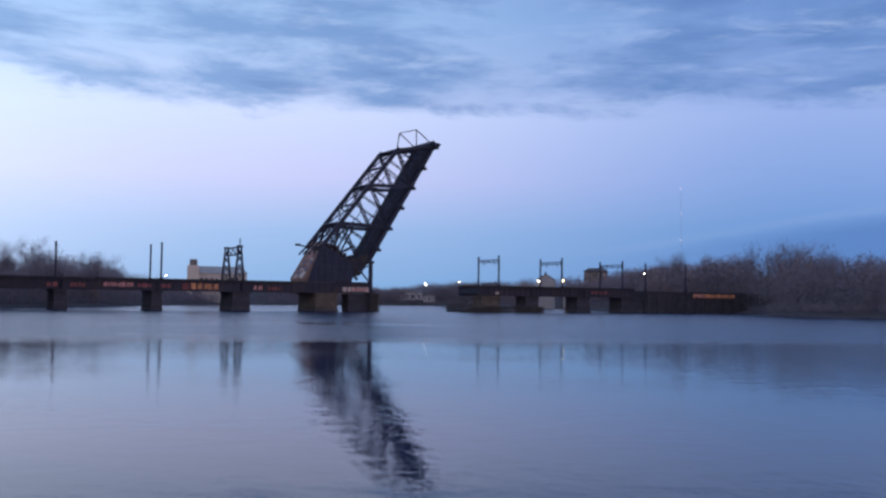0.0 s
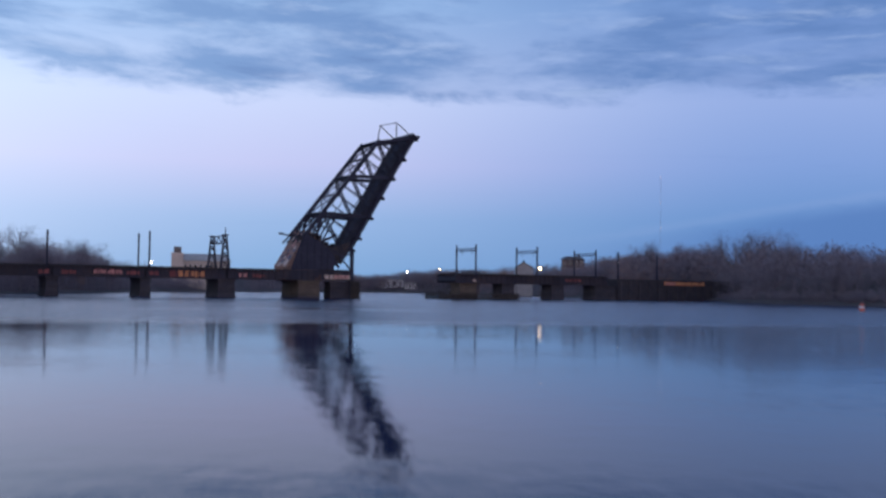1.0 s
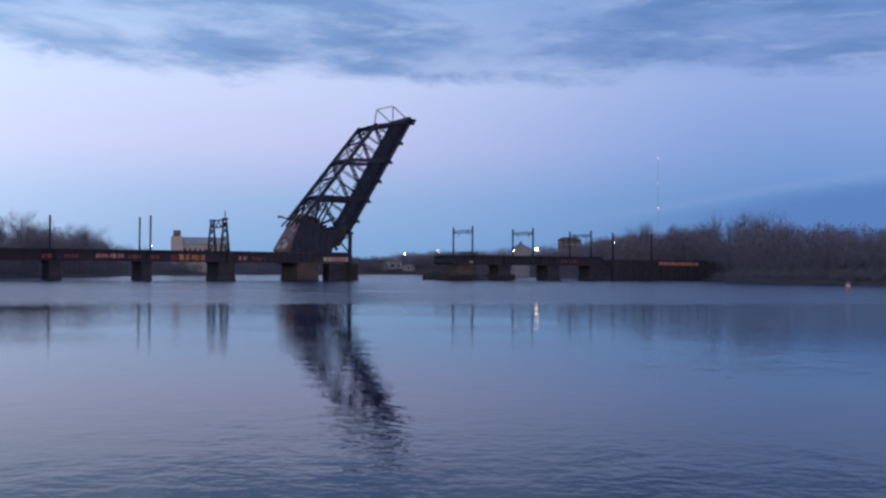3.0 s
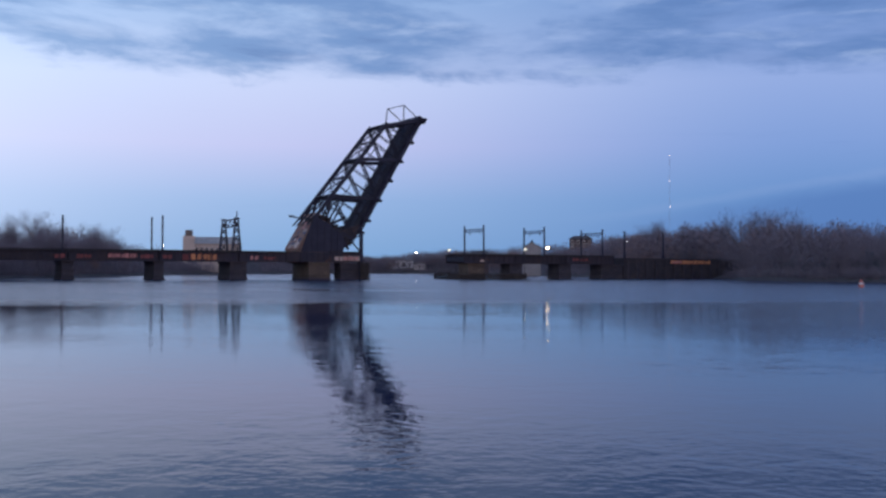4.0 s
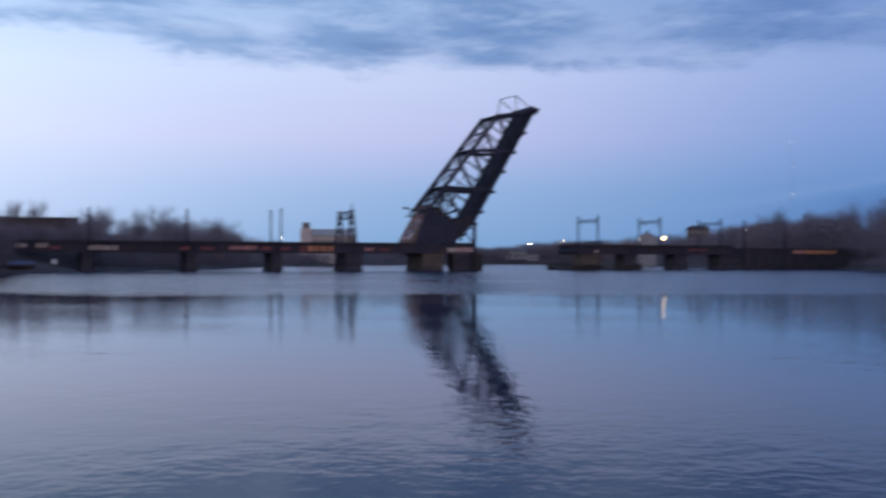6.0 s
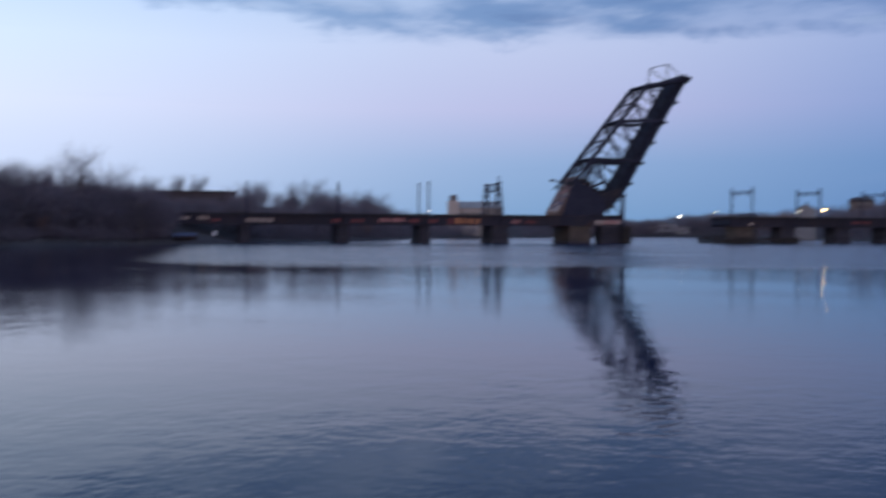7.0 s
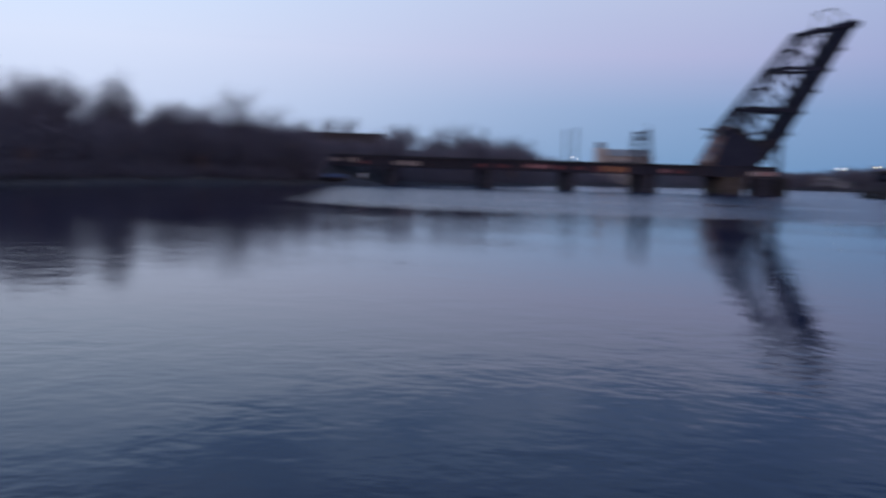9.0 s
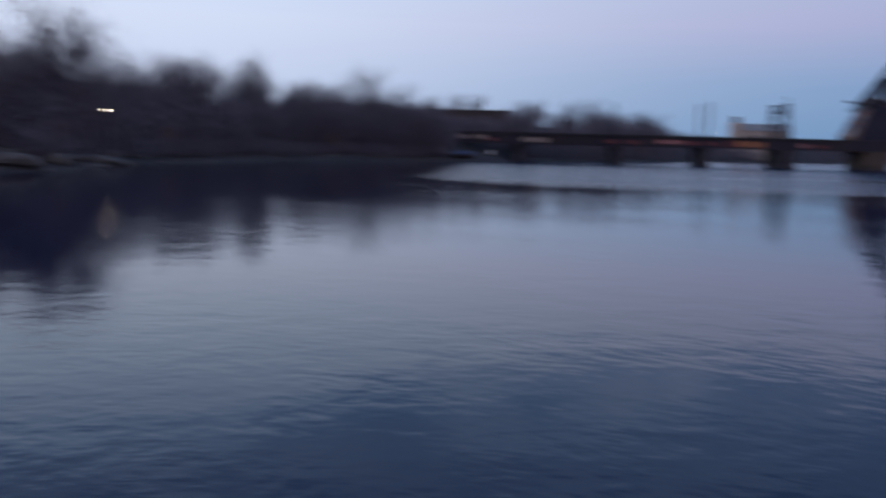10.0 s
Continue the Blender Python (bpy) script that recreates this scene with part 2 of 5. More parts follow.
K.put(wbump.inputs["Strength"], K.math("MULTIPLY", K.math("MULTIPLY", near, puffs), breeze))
K.put(wbump.inputs["Height"], height)
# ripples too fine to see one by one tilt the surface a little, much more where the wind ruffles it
fine = K.n.new("ShaderNodeTexNoise")
K.put(fine.inputs["Vector"], wco)
fine.inputs["Scale"].default_value, fine.inputs["Detail"].default_value = 21.0, 1.0
away = K.n.new("ShaderNodeVectorMath")
away.operation = "SUBTRACT"
K.put(away.inputs[0], fine.outputs["Color"])
away.inputs[1].default_value = (0.5, 0.5, 0.5)
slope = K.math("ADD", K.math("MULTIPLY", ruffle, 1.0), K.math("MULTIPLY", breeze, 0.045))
# the fine tilt fades out towards the camera's spot, fitted to its view
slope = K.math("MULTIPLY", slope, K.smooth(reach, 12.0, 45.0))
tilt = K.n.new("ShaderNodeVectorMath")
tilt.operation = "MULTIPLY_ADD"
K.put(tilt.inputs[0], away.outputs[0])
K.put(tilt.inputs[1], K.xyz(slope, slope, 0.0))
K.put(tilt.inputs[2], wbump.outputs[0])
unit = K.n.new("ShaderNodeVectorMath")
unit.operation = "NORMALIZE"
K.put(unit.inputs[0], tilt.outputs[0])
K.put(wb.inputs["Normal"], unit.outputs[0])


# ---- mesh helpers ----
def add_box(bm, x0, x1, y0, y1, z0, z1):
    vs = [bm.verts.new((x, y, z)) for z in (z0, z1) for x, y in ((x0, y0), (x1, y0), (x1, y1), (x0, y1))]
    for f in ((3, 2, 1, 0), (4, 5, 6, 7), (0, 1, 5, 4), (1, 2, 6, 5), (2, 3, 7, 6), (3, 0, 4, 7)):
        bm.faces.new([vs[i] for i in f])


def add_beam(bm, p, q, w, d, up=(0, 1, 0)):
    """A square bar from p to q; w across, d along up."""
    p, q = Vector(p), Vector(q)
    way = (q - p).normalized()
    side = way.cross(Vector(up))
    if side.length < 1e-4:
        side = way.cross(Vector((1, 0, 0)))
    side.normalize()
    top = side.cross(way).normalized()
    vs = []
    for e in (p, q):
        for a, b in ((-1, -1), (1, -1), (1, 1), (-1, 1)):
            vs.append(bm.verts.new(e + side * (a * w / 2) + top * (b * d / 2)))
    for f in ((3, 2, 1, 0), (4, 5, 6, 7), (0, 1, 5, 4), (1, 2, 6, 5), (2, 3, 7, 6), (3, 0, 4, 7)):
        bm.faces.new([vs[i] for i in f])


def add_tube(bm, p, q, r0, r1, n=6):
    p, q = Vector(p), Vector(q)
    way = (q - p).normalized()
    side = way.orthogonal().normalized()
    other = way.cross(side)
    rings = []
    for e, r in ((p, r0), (q, r1)):
        rings.append([bm.verts.new(e + side * (math.cos(6.2832 * i / n) * r) + other * (math.sin(6.2832 * i / n) * r)) for i in range(n)])
    for i in range(n):
        j = (i + 1) % n
        bm.faces.new((rings[0][i], rings[0][j], rings[1][j], rings[1][i]))
    bm.faces.new(rings[0][::-1]), bm.faces.new(rings[1])


def add_laced(bm, p, q, w, d, up, bay):
    """A built-up member: two flanges with lacing bars between them."""
    p, q, upv = Vector(p), Vector(q), Vector(up).normalized()
    way = (q - p).normalized()
    for s in (-1, 1):
        add_beam(bm, p + upv * (s * d / 2), q + upv * (s * d / 2), w, d * 0.24, up)
    n = max(2, int((q - p).length / bay))
    for i in range(n):
        a, b = p + (q - p) * (i / n), p + (q - p) * ((i + 1) / n)
        s = 1 if i % 2 else -1
        add_beam(bm, a + upv * (s * d / 2), b - upv * (s * d / 2), w * 0.6, d * 0.16, up)


def add_prism(bm, outline, y0, y1):
    """An upright plate: the outline in x and z, from y0 to y1."""
    a = [bm.verts.new((x, y0, z)) for x, z in outline]
    b = [bm.verts.new((x, y1, z)) for x, z in outline]
    n = len(outline)
    bm.faces.new(a), bm.faces.new(b[::-1])
    for i in range(n):
        j = (i + 1) % n
        bm.faces.new((a[j], a[i], b[i], b[j]))


def bevel(bm, w):
    bmesh.ops.bevel(bm, geom=list(bm.edges), offset=w, segments=1, affect="EDGES")


def to_mesh(name, bm, mat):
    bmesh.ops.recalc_face_normals(bm, faces=list(bm.faces))
    me = bpy.data.meshes.new(name)
    bm.to_mesh(me)
    bm.free()
    me.materials.append(mat)
    return me


def part(name, bm, mat, parent, label=""):
    ob = new(name, to_mesh(name, bm, mat))
    ob.parent = parent
    return tagged(ob, label) if label else ob


def part_of(name, me, parent, at=None):
    """A piece that shares a mesh."""
    ob = new(name, me)
    ob.parent = parent
    if at is not None:
        ob.matrix_basis = at
    return ob


def thing(name, m, label, category, group="", kind=""):
    ob = new(name)
    ob.matrix_world = m
    return tagged(ob, label, category, group, kind)


def solid(name, bm, mat, m, label, category, group="", kind=""):
    ob = new(name, to_mesh(name, bm, mat))
    ob.matrix_world = m
    return tagged(ob, label, category, group, kind)


# ---- ground and water ----
# the river's outline, from the near bank up the wooded side, across the far end and back down
RIVER = [(-20, -10), (-45, 10), (-62, 32), (-70, 47), (-68, 55), (-90, 83), (-108, 124), (-113, 155), (-110, 183), (-101, 188), (-97, 194), (-105, 214), (-107, 300), (-112, 425),
         (-75, 600), (-24, 706), (30, 690), (50, 540), (50, 430), (62, 330), (59, 304), (90, 321), (91, 300), (81, 262), (98, 222), (130, 170),
         (165, 90), (180, -10)]


def shore_distance(X, Y):
    """Metres inland of the river's edge, negative over water."""
    best = np.full(X.shape, 1e9)
    inside = np.zeros(X.shape, bool)
    n = len(RIVER)
    for i in range(n):
        (ax, ay), (bx, by) = RIVER[i], RIVER[(i + 1) % n]
        dx, dy = bx - ax, by - ay
        t = np.clip(((X - ax) * dx + (Y - ay) * dy) / (dx * dx + dy * dy), 0, 1)
        best = np.minimum(best, np.hypot(X - ax - t * dx, Y - ay - t * dy))
        cross = ((ay > Y) != (by > Y)) & (X < dx * (Y - ay) / (dy if dy else 1e-9) + ax)
        inside ^= cross
    return np.where(inside, -best, best)


def step(a, b, x):
    t = np.clip((x - a) / (b - a), 0, 1)
    return t * t * (3 - 2 * t)


def land_height(X, Y):
    d = shore_distance(X, Y)
    wob = 0.9 * np.sin(X * 0.11 + 1.3) * np.cos(Y * 0.083) + 0.6 * np.sin(X * 0.31 + Y * 0.23) + 0.35 * np.sin(X * 0.7 - Y * 0.55)
    d2 = d + wob
    hill = 1.6 + 5.0 * step(150, 330, Y) - 5.0 * step(340, 500, Y) * step(20, -60, X) - 2.0 * step(520, 700, Y)
    z = -2.2 * step(0, -9, d2) + 0.8 * step(-0.4, 1.1, d2) + 5.9 * step(1.0, 22, d2) + hill * step(14, 70, d2)
    z = z + wob * 0.35 * step(2, 12, d2)
    # the near bank and what lies behind the eye stay low
    low = step(40, 0, Y) * step(-45, -15, X)
    return z * (1 - low) + np.minimum(z, 1.0) * low


def axis(*runs):
    out = []
    for a, b, s in runs:
        out += list(np.arange(a, b, s))
    return np.array(out + [runs[-1][1]])


xs = axis((-4200, -600, 300), (-600, -240, 24), (-240, 170, 2.5), (170, 420, 16), (420, 4200, 270))
ys = axis((-900, -60, 70), (-60, 330, 2.6), (330, 780, 7), (780, 1300, 40), (1300, 4600, 300))
GX, GY = np.meshgrid(xs, ys)
GZ = land_height(GX, GY)
nx, ny = len(xs), len(ys)
idx = np.arange(nx * ny).reshape(ny, nx)
quads = np.stack([idx[:-1, :-1], idx[:-1, 1:], idx[1:, 1:], idx[1:, :-1]], -1).reshape(-1, 4)
gme = bpy.data.meshes.new("ground")
gme.from_pydata(np.stack([GX, GY, GZ], -1).reshape(-1, 3).tolist(), [], quads.tolist())
gme.materials.append(SOIL)
gme.polygons.foreach_set("use_smooth", [True] * len(gme.polygons))
tagged(new("ground", gme), "brown leaf-littered river banks with low wooded slopes", "ground", kind="structure")


def ground_z(x, y):
    return float(land_height(np.array([float(x)]), np.array([float(y)]))[0])


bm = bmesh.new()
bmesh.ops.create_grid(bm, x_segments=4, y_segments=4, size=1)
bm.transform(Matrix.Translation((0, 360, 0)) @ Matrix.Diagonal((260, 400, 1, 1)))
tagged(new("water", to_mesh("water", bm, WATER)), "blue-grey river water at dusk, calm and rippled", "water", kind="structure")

# ---- the bridge ----
# x along the bridge away from the wooded bank, y across it, away from the eye
BRIDGE = pose(0, 268, 0, 0, 0, 29.5)
DECK, SOFFIT, WIDE = 6.7, 4.35, 10.0


def on_bridge(u, v=0.0, z=0.0, rz=0.0):
    return BRIDGE @ pose(u, v, z, 0, 0, rz)


def pier(u0, u1, top, mat, label, v0=0.3, v1=9.4, foot=0.35, name="bridge_pier"):
    """A masonry pier: footing, battered shaft, coping."""
    t = thing(name, on_bridge((u0 + u1) / 2), label, "bridge pier", "piers of the railway bridge")
    w = (u1 - u0) / 2
    bm = bmesh.new()
    add_box(bm, -w - foot, w + foot, v0 - foot, v1 + foot, -2.4, 0.35)
    bevel(bm, 0.08)
    part("footing", bm, STONE_DARK, t, "dark wet stone footing")
    courses = max(3, int(round((top - 0.95) / 0.75)))
    for i in range(courses):
        z0 = 0.35 + (top - 0.5 - 0.35) * i / courses
        z1 = 0.35 + (top - 0.5 - 0.35) * (i + 1) / courses
        b = 0.18 * (1 - i / courses) + rng.uniform(-0.03, 0.03)
        bm = bmesh.new()
        add_box(bm, -w - b, w + b, v0 - b, v1 + b, z0, z1 - 0.004)
        bevel(bm, 0.05)
        part("stone_course", bm, mat, t)
    bm = bmesh.new()
    add_box(bm, -w - 0.25, w + 0.25, v0 - 0.25, v1 + 0.25, top - 0.5, top)
    bevel(bm, 0.06)
    part("coping", bm, mat, t)
    return t


stained = "stone bridge pier stained dark by the river"
pier(-94.8, -92.4, SOFFIT, STONE_DARK, "slim " + stained)
pier(-74.6, -72.5, SOFFIT, STONE_DARK, "slim " + stained)
pier(-56.4, -52.4, SOFFIT, STONE_DARK, "broad " + stained)
pier(-36.4, -31.0, 4.3, STONE, "broad brown masonry pier under the bascule span", v0=-0.8, v1=10.2)
pier(-27.4, -21.9, 4.2, STONE_DARK, "dark masonry pier beside the open channel", v1=4.0, foot=0.1)
pier(24.6, 28.6, SOFFIT, STONE_DARK, "dark masonry pier of the far approach", v1=5.0)
pier(41.8, 46.0, SOFFIT, STONE_DARK, "dark masonry pier of the far approach", v1=5.5)
pier(57.4, 65.4, SOFFIT, STONE_DARK, "broad dark masonry pier near the far bank", v1=5.5)
pier(-117.6, -115.4, SOFFIT, STONE_DARK, "slim " + stained)
pier(-138.0, -134.0, 4.3, STONE_DARK, "stone abutment where the bridge meets the wooded bank", foot=0.5, name="abutment")
pier(10.8, 16.0, SOFFIT, STONE, "brown masonry rest pier at the edge of the channel", v1=5.0)


def graffiti(t, u, z, w, hgt, paint, seed, v=-0.04):
    """Bars of sprayed paint in the shape of a row of fat letters."""
    r = random.Random(seed)
    x, n = u, max(1, int(w / (hgt * 0.75)))
    for i in range(n):
        cw = w / n
        bm = bmesh.new()
        lean = r.uniform(-0.18, 0.18)
        a, b = x + cw * 0.08, x + cw * r.uniform(0.82, 0.97)
        lo, hi = z + r.uniform(0, 0.12) * hgt, z + hgt * r.uniform(0.85, 1.0)
        out = [(a, lo), (b, lo + r.uniform(0, 0.1)), (b + lean * 0.4, hi), (a + lean, hi - r.uniform(0, 0.15))]
        add_prism(bm, out, v, v + 0.03)
        part("graffiti", bm, PAINTS[paint], t)
        x += cw


STIFF = bmesh.new()
add_box(STIFF, -0.07, 0.07, -0.26, 0.0, SOFFIT + 0.12, DECK - 0.2)
STIFF = to_mesh("stiffener", STIFF, GIRDER)
TIE = bmesh.new()
add_box(TIE, -0.13, 0.13, -0.75, WIDE + 0.35, 0.0, 0.22)
TIE = to_mesh("tie", TIE, TIMBER)


def approach_span(u0, u1, paints=()):
    """Two plate girders with flanges and stiffeners, cross beams, sleepers and rails."""
    length = u1 - u0
    t = thing("approach_span", on_bridge(u0), "rusted black plate girder railway span with sprayed graffiti", "bridge span", "plate girder spans")
    for v, name in ((0.0, "girder"), (4.6, "girder"), (WIDE - 0.4, "girder")):
        bm = bmesh.new()
        add_box(bm, 0.06, length - 0.06, v, v + 0.05, SOFFIT + 0.1, DECK - 0.18)
        add_box(bm, 0.03, length - 0.03, v - 0.24, v + 0.28, SOFFIT, SOFFIT + 0.1)
        add_box(bm, 0.03, length - 0.03, v - 0.24, v + 0.28, DECK - 0.18, DECK - 0.06)
        part(name, bm, GIRDER, t)
    n = max(4, int(length / 1.6))
    for i in range(n + 1):
        part_of("stiffener", STIFF, t, pose(0.2 + (length - 0.4) * i / n, 0, 0))
    bm = bmesh.new()
    for i in range(n // 2 + 1):
        x = 0.3 + (length - 0.6) * i / (n // 2)
        add_box(bm, x - 0.1, x + 0.1, 0.3, WIDE - 0.7, SOFFIT + 0.5, DECK - 0.5)
    part("cross_frame", bm, STEEL_DARK, t)
    k = int(length / 1.1)
    for i in range(k):
        part_of("tie", TIE, t, pose(0.5 + (length - 1.0) * i / (k - 1), 0, DECK - 0.06 + rng.uniform(-0.03, 0.05), 0, 0, rng.uniform(-1, 1)))
    for v in (1.2, 2.65, 6.4, 7.85):
        bm = bmesh.new()
        add_box(bm, 0.05, length - 0.05, v - 0.04, v + 0.04, DECK + 0.17, DECK + 0.33)
        part("rail", bm, STEEL, t)
    for j, (x, z, w, hh, col) in enumerate(paints):
        graffiti(t, x - u0, z, w, hh, col, int(u0 * 7) + j)
    return t


approach_span(-134.0, -116.6, [(-131, 5.2, 2.2, 1.2, "white"), (-127, 5.2, 2.6, 1.2, "white"), (-124, 4.9, 2.0, 0.9, "red")])
approach_span(-116.5, -93.7, [(-116.2, 4.75, 6.2, 1.25, "white"), (-96.5, 4.8, 2.4, 1.1, "red")])
approach_span(-93.6, -73.6, [(-92, 4.8, 3.4, 1.1, "red"), (-85, 5.0, 6.6, 1.1, "pink"), (-77.8, 4.9, 3.0, 1.0, "red")])
approach_span(-73.5, -54.5, [(-68.2, 4.6, 2.2, 1.6, "red"), (-66.0, 4.6, 6.4, 1.65, "orange"), (-72.6, 4.9, 2.2, 1.0, "red")])
approach_span(-54.4, -38.5, [(-51.6, 4.75, 2.2, 1.2, "pink"), (-48.0, 4.8, 3.0, 0.9, "red")])
approach_span(9.0, 26.0, [(14.6, 4.7, 1.6, 0.8, "white")])
approach_span(26.1, 43.9, [])
approach_span(44.0, 62.0, [(46.5, 5.2, 6.0, 0.9, "red")])

# the far approach runs out on a retaining wall with a row of graffiti
t = thing("retaining_wall", on_bridge(66.2), "dark stone retaining wall of the far railway approach", "retaining wall")
bm = bmesh.new()
add_box(bm, 0, 48, 0.2, 9.6, -1.5, DECK - 0.75)
bevel(bm, 0.1)
part("wall", bm, STONE_DARK, t)
bm = bmesh.new()
add_box(bm, -0.2, 48.2, -0.05, 9.9, DECK - 0.75, DECK - 0.35)
bevel(bm, 0.06)
part("coping", bm, STONE_DARK, t)
for i in range(13):
    bm = bmesh.new()
    add_box(bm, 0.6 + i * 3.8, 1.3 + i * 3.8, -0.35, 0.2, -1.0, DECK - 0.8)
    bevel(bm, 0.05)
    part("buttress", bm, STONE_DARK, t)
graffiti(t, 18.0, 4.6, 17.0, 1.25, "orange", 5, v=-0.45)
graffiti(t, 18.6, 4.75, 4.0, 0.9, "pink", 6, v=-0.5)

# ---- the raised bascule leaf ----
# a: along the lower chord from its foot; n: square to it, towards the upper chord
FOOT, TILT = (-22.0, 12.1), radians(59.2)


def leaf_pt(a, n, v):
    return Vector((FOOT[0] + a * math.cos(TILT) - n * math.sin(TILT), v, FOOT[1] + a * math.sin(TILT) + n * math.cos(TILT)))


def upper(a):
    return 12.2 - 0.135 * a


leaf = thing("bascule_leaf", BRIDGE, "black riveted steel bascule truss leaf raised steeply open", "drawbridge")
ALONG = leaf_pt(1, 0, 0) - leaf_pt(0, 0, 0)
SQUARE = leaf_pt(0, 1, 0) - leaf_pt(0, 0, 0)
ACROSS = Vector((0, 1, 0))
JOINTS = [3.8, 10.0, 16.2, 22.3, 28.4, 35.0]
for v in (0.0, WIDE):
    bm = bmesh.new()
    add_beam(bm, leaf_pt(-0.6, 0.35, v), leaf_pt(35.4, 0.35, v), 0.62, 0.8, SQUARE)
    part("lower_chord", bm, STEEL_DARK, leaf)
    bm = bmesh.new()
    add_beam(bm, leaf_pt(-3.5, upper(-3.5), v), leaf_pt(28.0, upper(28.0), v), 0.6, 0.95, SQUARE)
    part("upper_chord", bm, STEEL_DARK, leaf)
    bm = bmesh.new()
    add_beam(bm, leaf_pt(28.0, upper(28.0), v), leaf_pt(35.2, 0.3, v), 0.55, 0.85, SQUARE)
    part("end_post", bm, STEEL_DARK, leaf)
    # heavy diagonals of the web
    for a0, a1 in ((3.8, 10.0), (16.2, 10.0), (16.2, 22.3), (28.0, 22.3), (3.8, -2.6)):
        bm = bmesh.new()
        if a1 > a0:
            add_beam(bm, leaf_pt(a0, upper(a0), v), leaf_pt(a1, 0.4, v), 0.45, 0.9, ALONG)
        else:
            add_laced(bm, leaf_pt(a0, upper(a0), v), leaf_pt(a1, 0.4, v), 0.5, 0.8, ALONG, 0.55)
        part("diagonal", bm, STEEL_DARK, leaf)
    # posts and hangers
    for a in JOINTS[:5]:
        bm = bmesh.new()
        wide = 0.5 if a in (3.8, 16.2, 28.4) else 0.34
        add_laced(bm, leaf_pt(a, 0.4, v), leaf_pt(a, upper(a) if a < 28.1 else upper(28.0), v), 0.3, wide, ALONG, 0.9)
        part("post", bm, STEEL_DARK, leaf)
    # light sub-struts half way up each panel
    for a0, a1 in ((3.8, 10.0), (10.0, 16.2), (16.2, 22.3), (22.3, 28.4), (28.4, 33.2)):
        bm = bmesh.new()
        up = a0 in (10.0, 22.3)
        mid_n = upper((a0 + a1) / 2) * 0.5
        add_beam(bm, leaf_pt((a0 + a1) / 2, mid_n, v), leaf_pt(a1 if not up else a0, 0.4 if a0 > 28 else mid_n, v), 0.16, 0.2, ALONG)
        add_beam(bm, leaf_pt((a0 + a1) / 2, mid_n, v), leaf_pt((a0 + a1) / 2, 0.4, v), 0.16, 0.2, ALONG)
        part("sub_strut", bm, STEEL_DARK, leaf)
    # gusset plates
    for a, n in [(x, 0.5) for x in JOINTS] + [(x, upper(x) - 0.3) for x in (3.8, 16.2, 28.0)]:
        bm = bmesh.new()
        add_beam(bm, leaf_pt(a - 0.8, n, v), leaf_pt(a + 0.8, n, v), 0.7, 1.3, SQUARE)
        part("gusset_plate", bm, STEEL_DARK, leaf)
# floor: beams across, stringers, sleepers
for a in [0.2] + JOINTS:
    bm = bmesh.new()
    add_beam(bm, leaf_pt(a, 0.2, -0.9), leaf_pt(a, 0.2, WIDE + 0.9), 0.45, 1.5, SQUARE)
    add_beam(bm, leaf_pt(a, -0.35, -1.0), leaf_pt(a, -0.35, 0.4), 0.5, 0.75, SQUARE)
    part("floor_beam", bm, STEEL_DARK, leaf)
for v in (1.0, 2.8, 6.2, 8.9):
    bm = bmesh.new()
    add_beam(bm, leaf_pt(0.0, 0.7, v), leaf_pt(35.0, 0.7, v), 0.3, 0.9, SQUARE)
    part("stringer", bm, STEEL_DARK, leaf)
TIE_UP = bmesh.new()
add_beam(TIE_UP, (0, 0.4, 0), (0, WIDE - 0.4, 0), 0.42, 0.24, SQUARE)
TIE_UP = to_mesh("tie", TIE_UP, STEEL_DARK)
for i in range(65):
    part_of("tie", TIE_UP, leaf, Matrix.Translation(leaf_pt(0.5 + i * 0.53, 1.3, 0)))
for v in (1.2, 2.65, 6.4, 7.85):
    bm = bmesh.new()
    add_beam(bm, leaf_pt(0.2, 1.5, v), leaf_pt(35.0, 1.5, v), 0.08, 0.16, SQUARE)
    part("rail", bm, STEEL, leaf)
# lateral bracing in the plane of the upper chords
tops = [3.8, 10.0, 16.2, 22.3, 28.0]
for a in tops:
    bm = bmesh.new()
    if a in (3.8, 16.2, 28.0):
        add_beam(bm, leaf_pt(a, upper(a), 0), leaf_pt(a, upper(a), WIDE), 0.4, 0.9, SQUARE)
    else:
        add_laced(bm, leaf_pt(a, upper(a), 0), leaf_pt(a, upper(a), WIDE), 0.3, 0.5, ALONG, 0.8)
    part("cross_strut", bm, STEEL_DARK, leaf)
for a0, a1 in zip(tops[:-1], tops[1:]):
    for v0, v1 in ((0, WIDE), (WIDE, 0)):
        bm = bmesh.new()
        add_laced(bm, leaf_pt(a0, upper(a0), v0), leaf_pt(a1, upper(a1), v1), 0.16, 0.26, ALONG, 0.9)
        part("lateral_brace", bm, STEEL_DARK, leaf)
    # light mesh of lacing between the chords
    bm = bmesh.new()
    for v in (3.4, 6.6):
        add_laced(bm, leaf_pt(a0, upper(a0), v), leaf_pt(a1, upper(a1), v), 0.06, 0.4, ACROSS, 0.9)
    part("lacing", bm, STEEL, leaf)
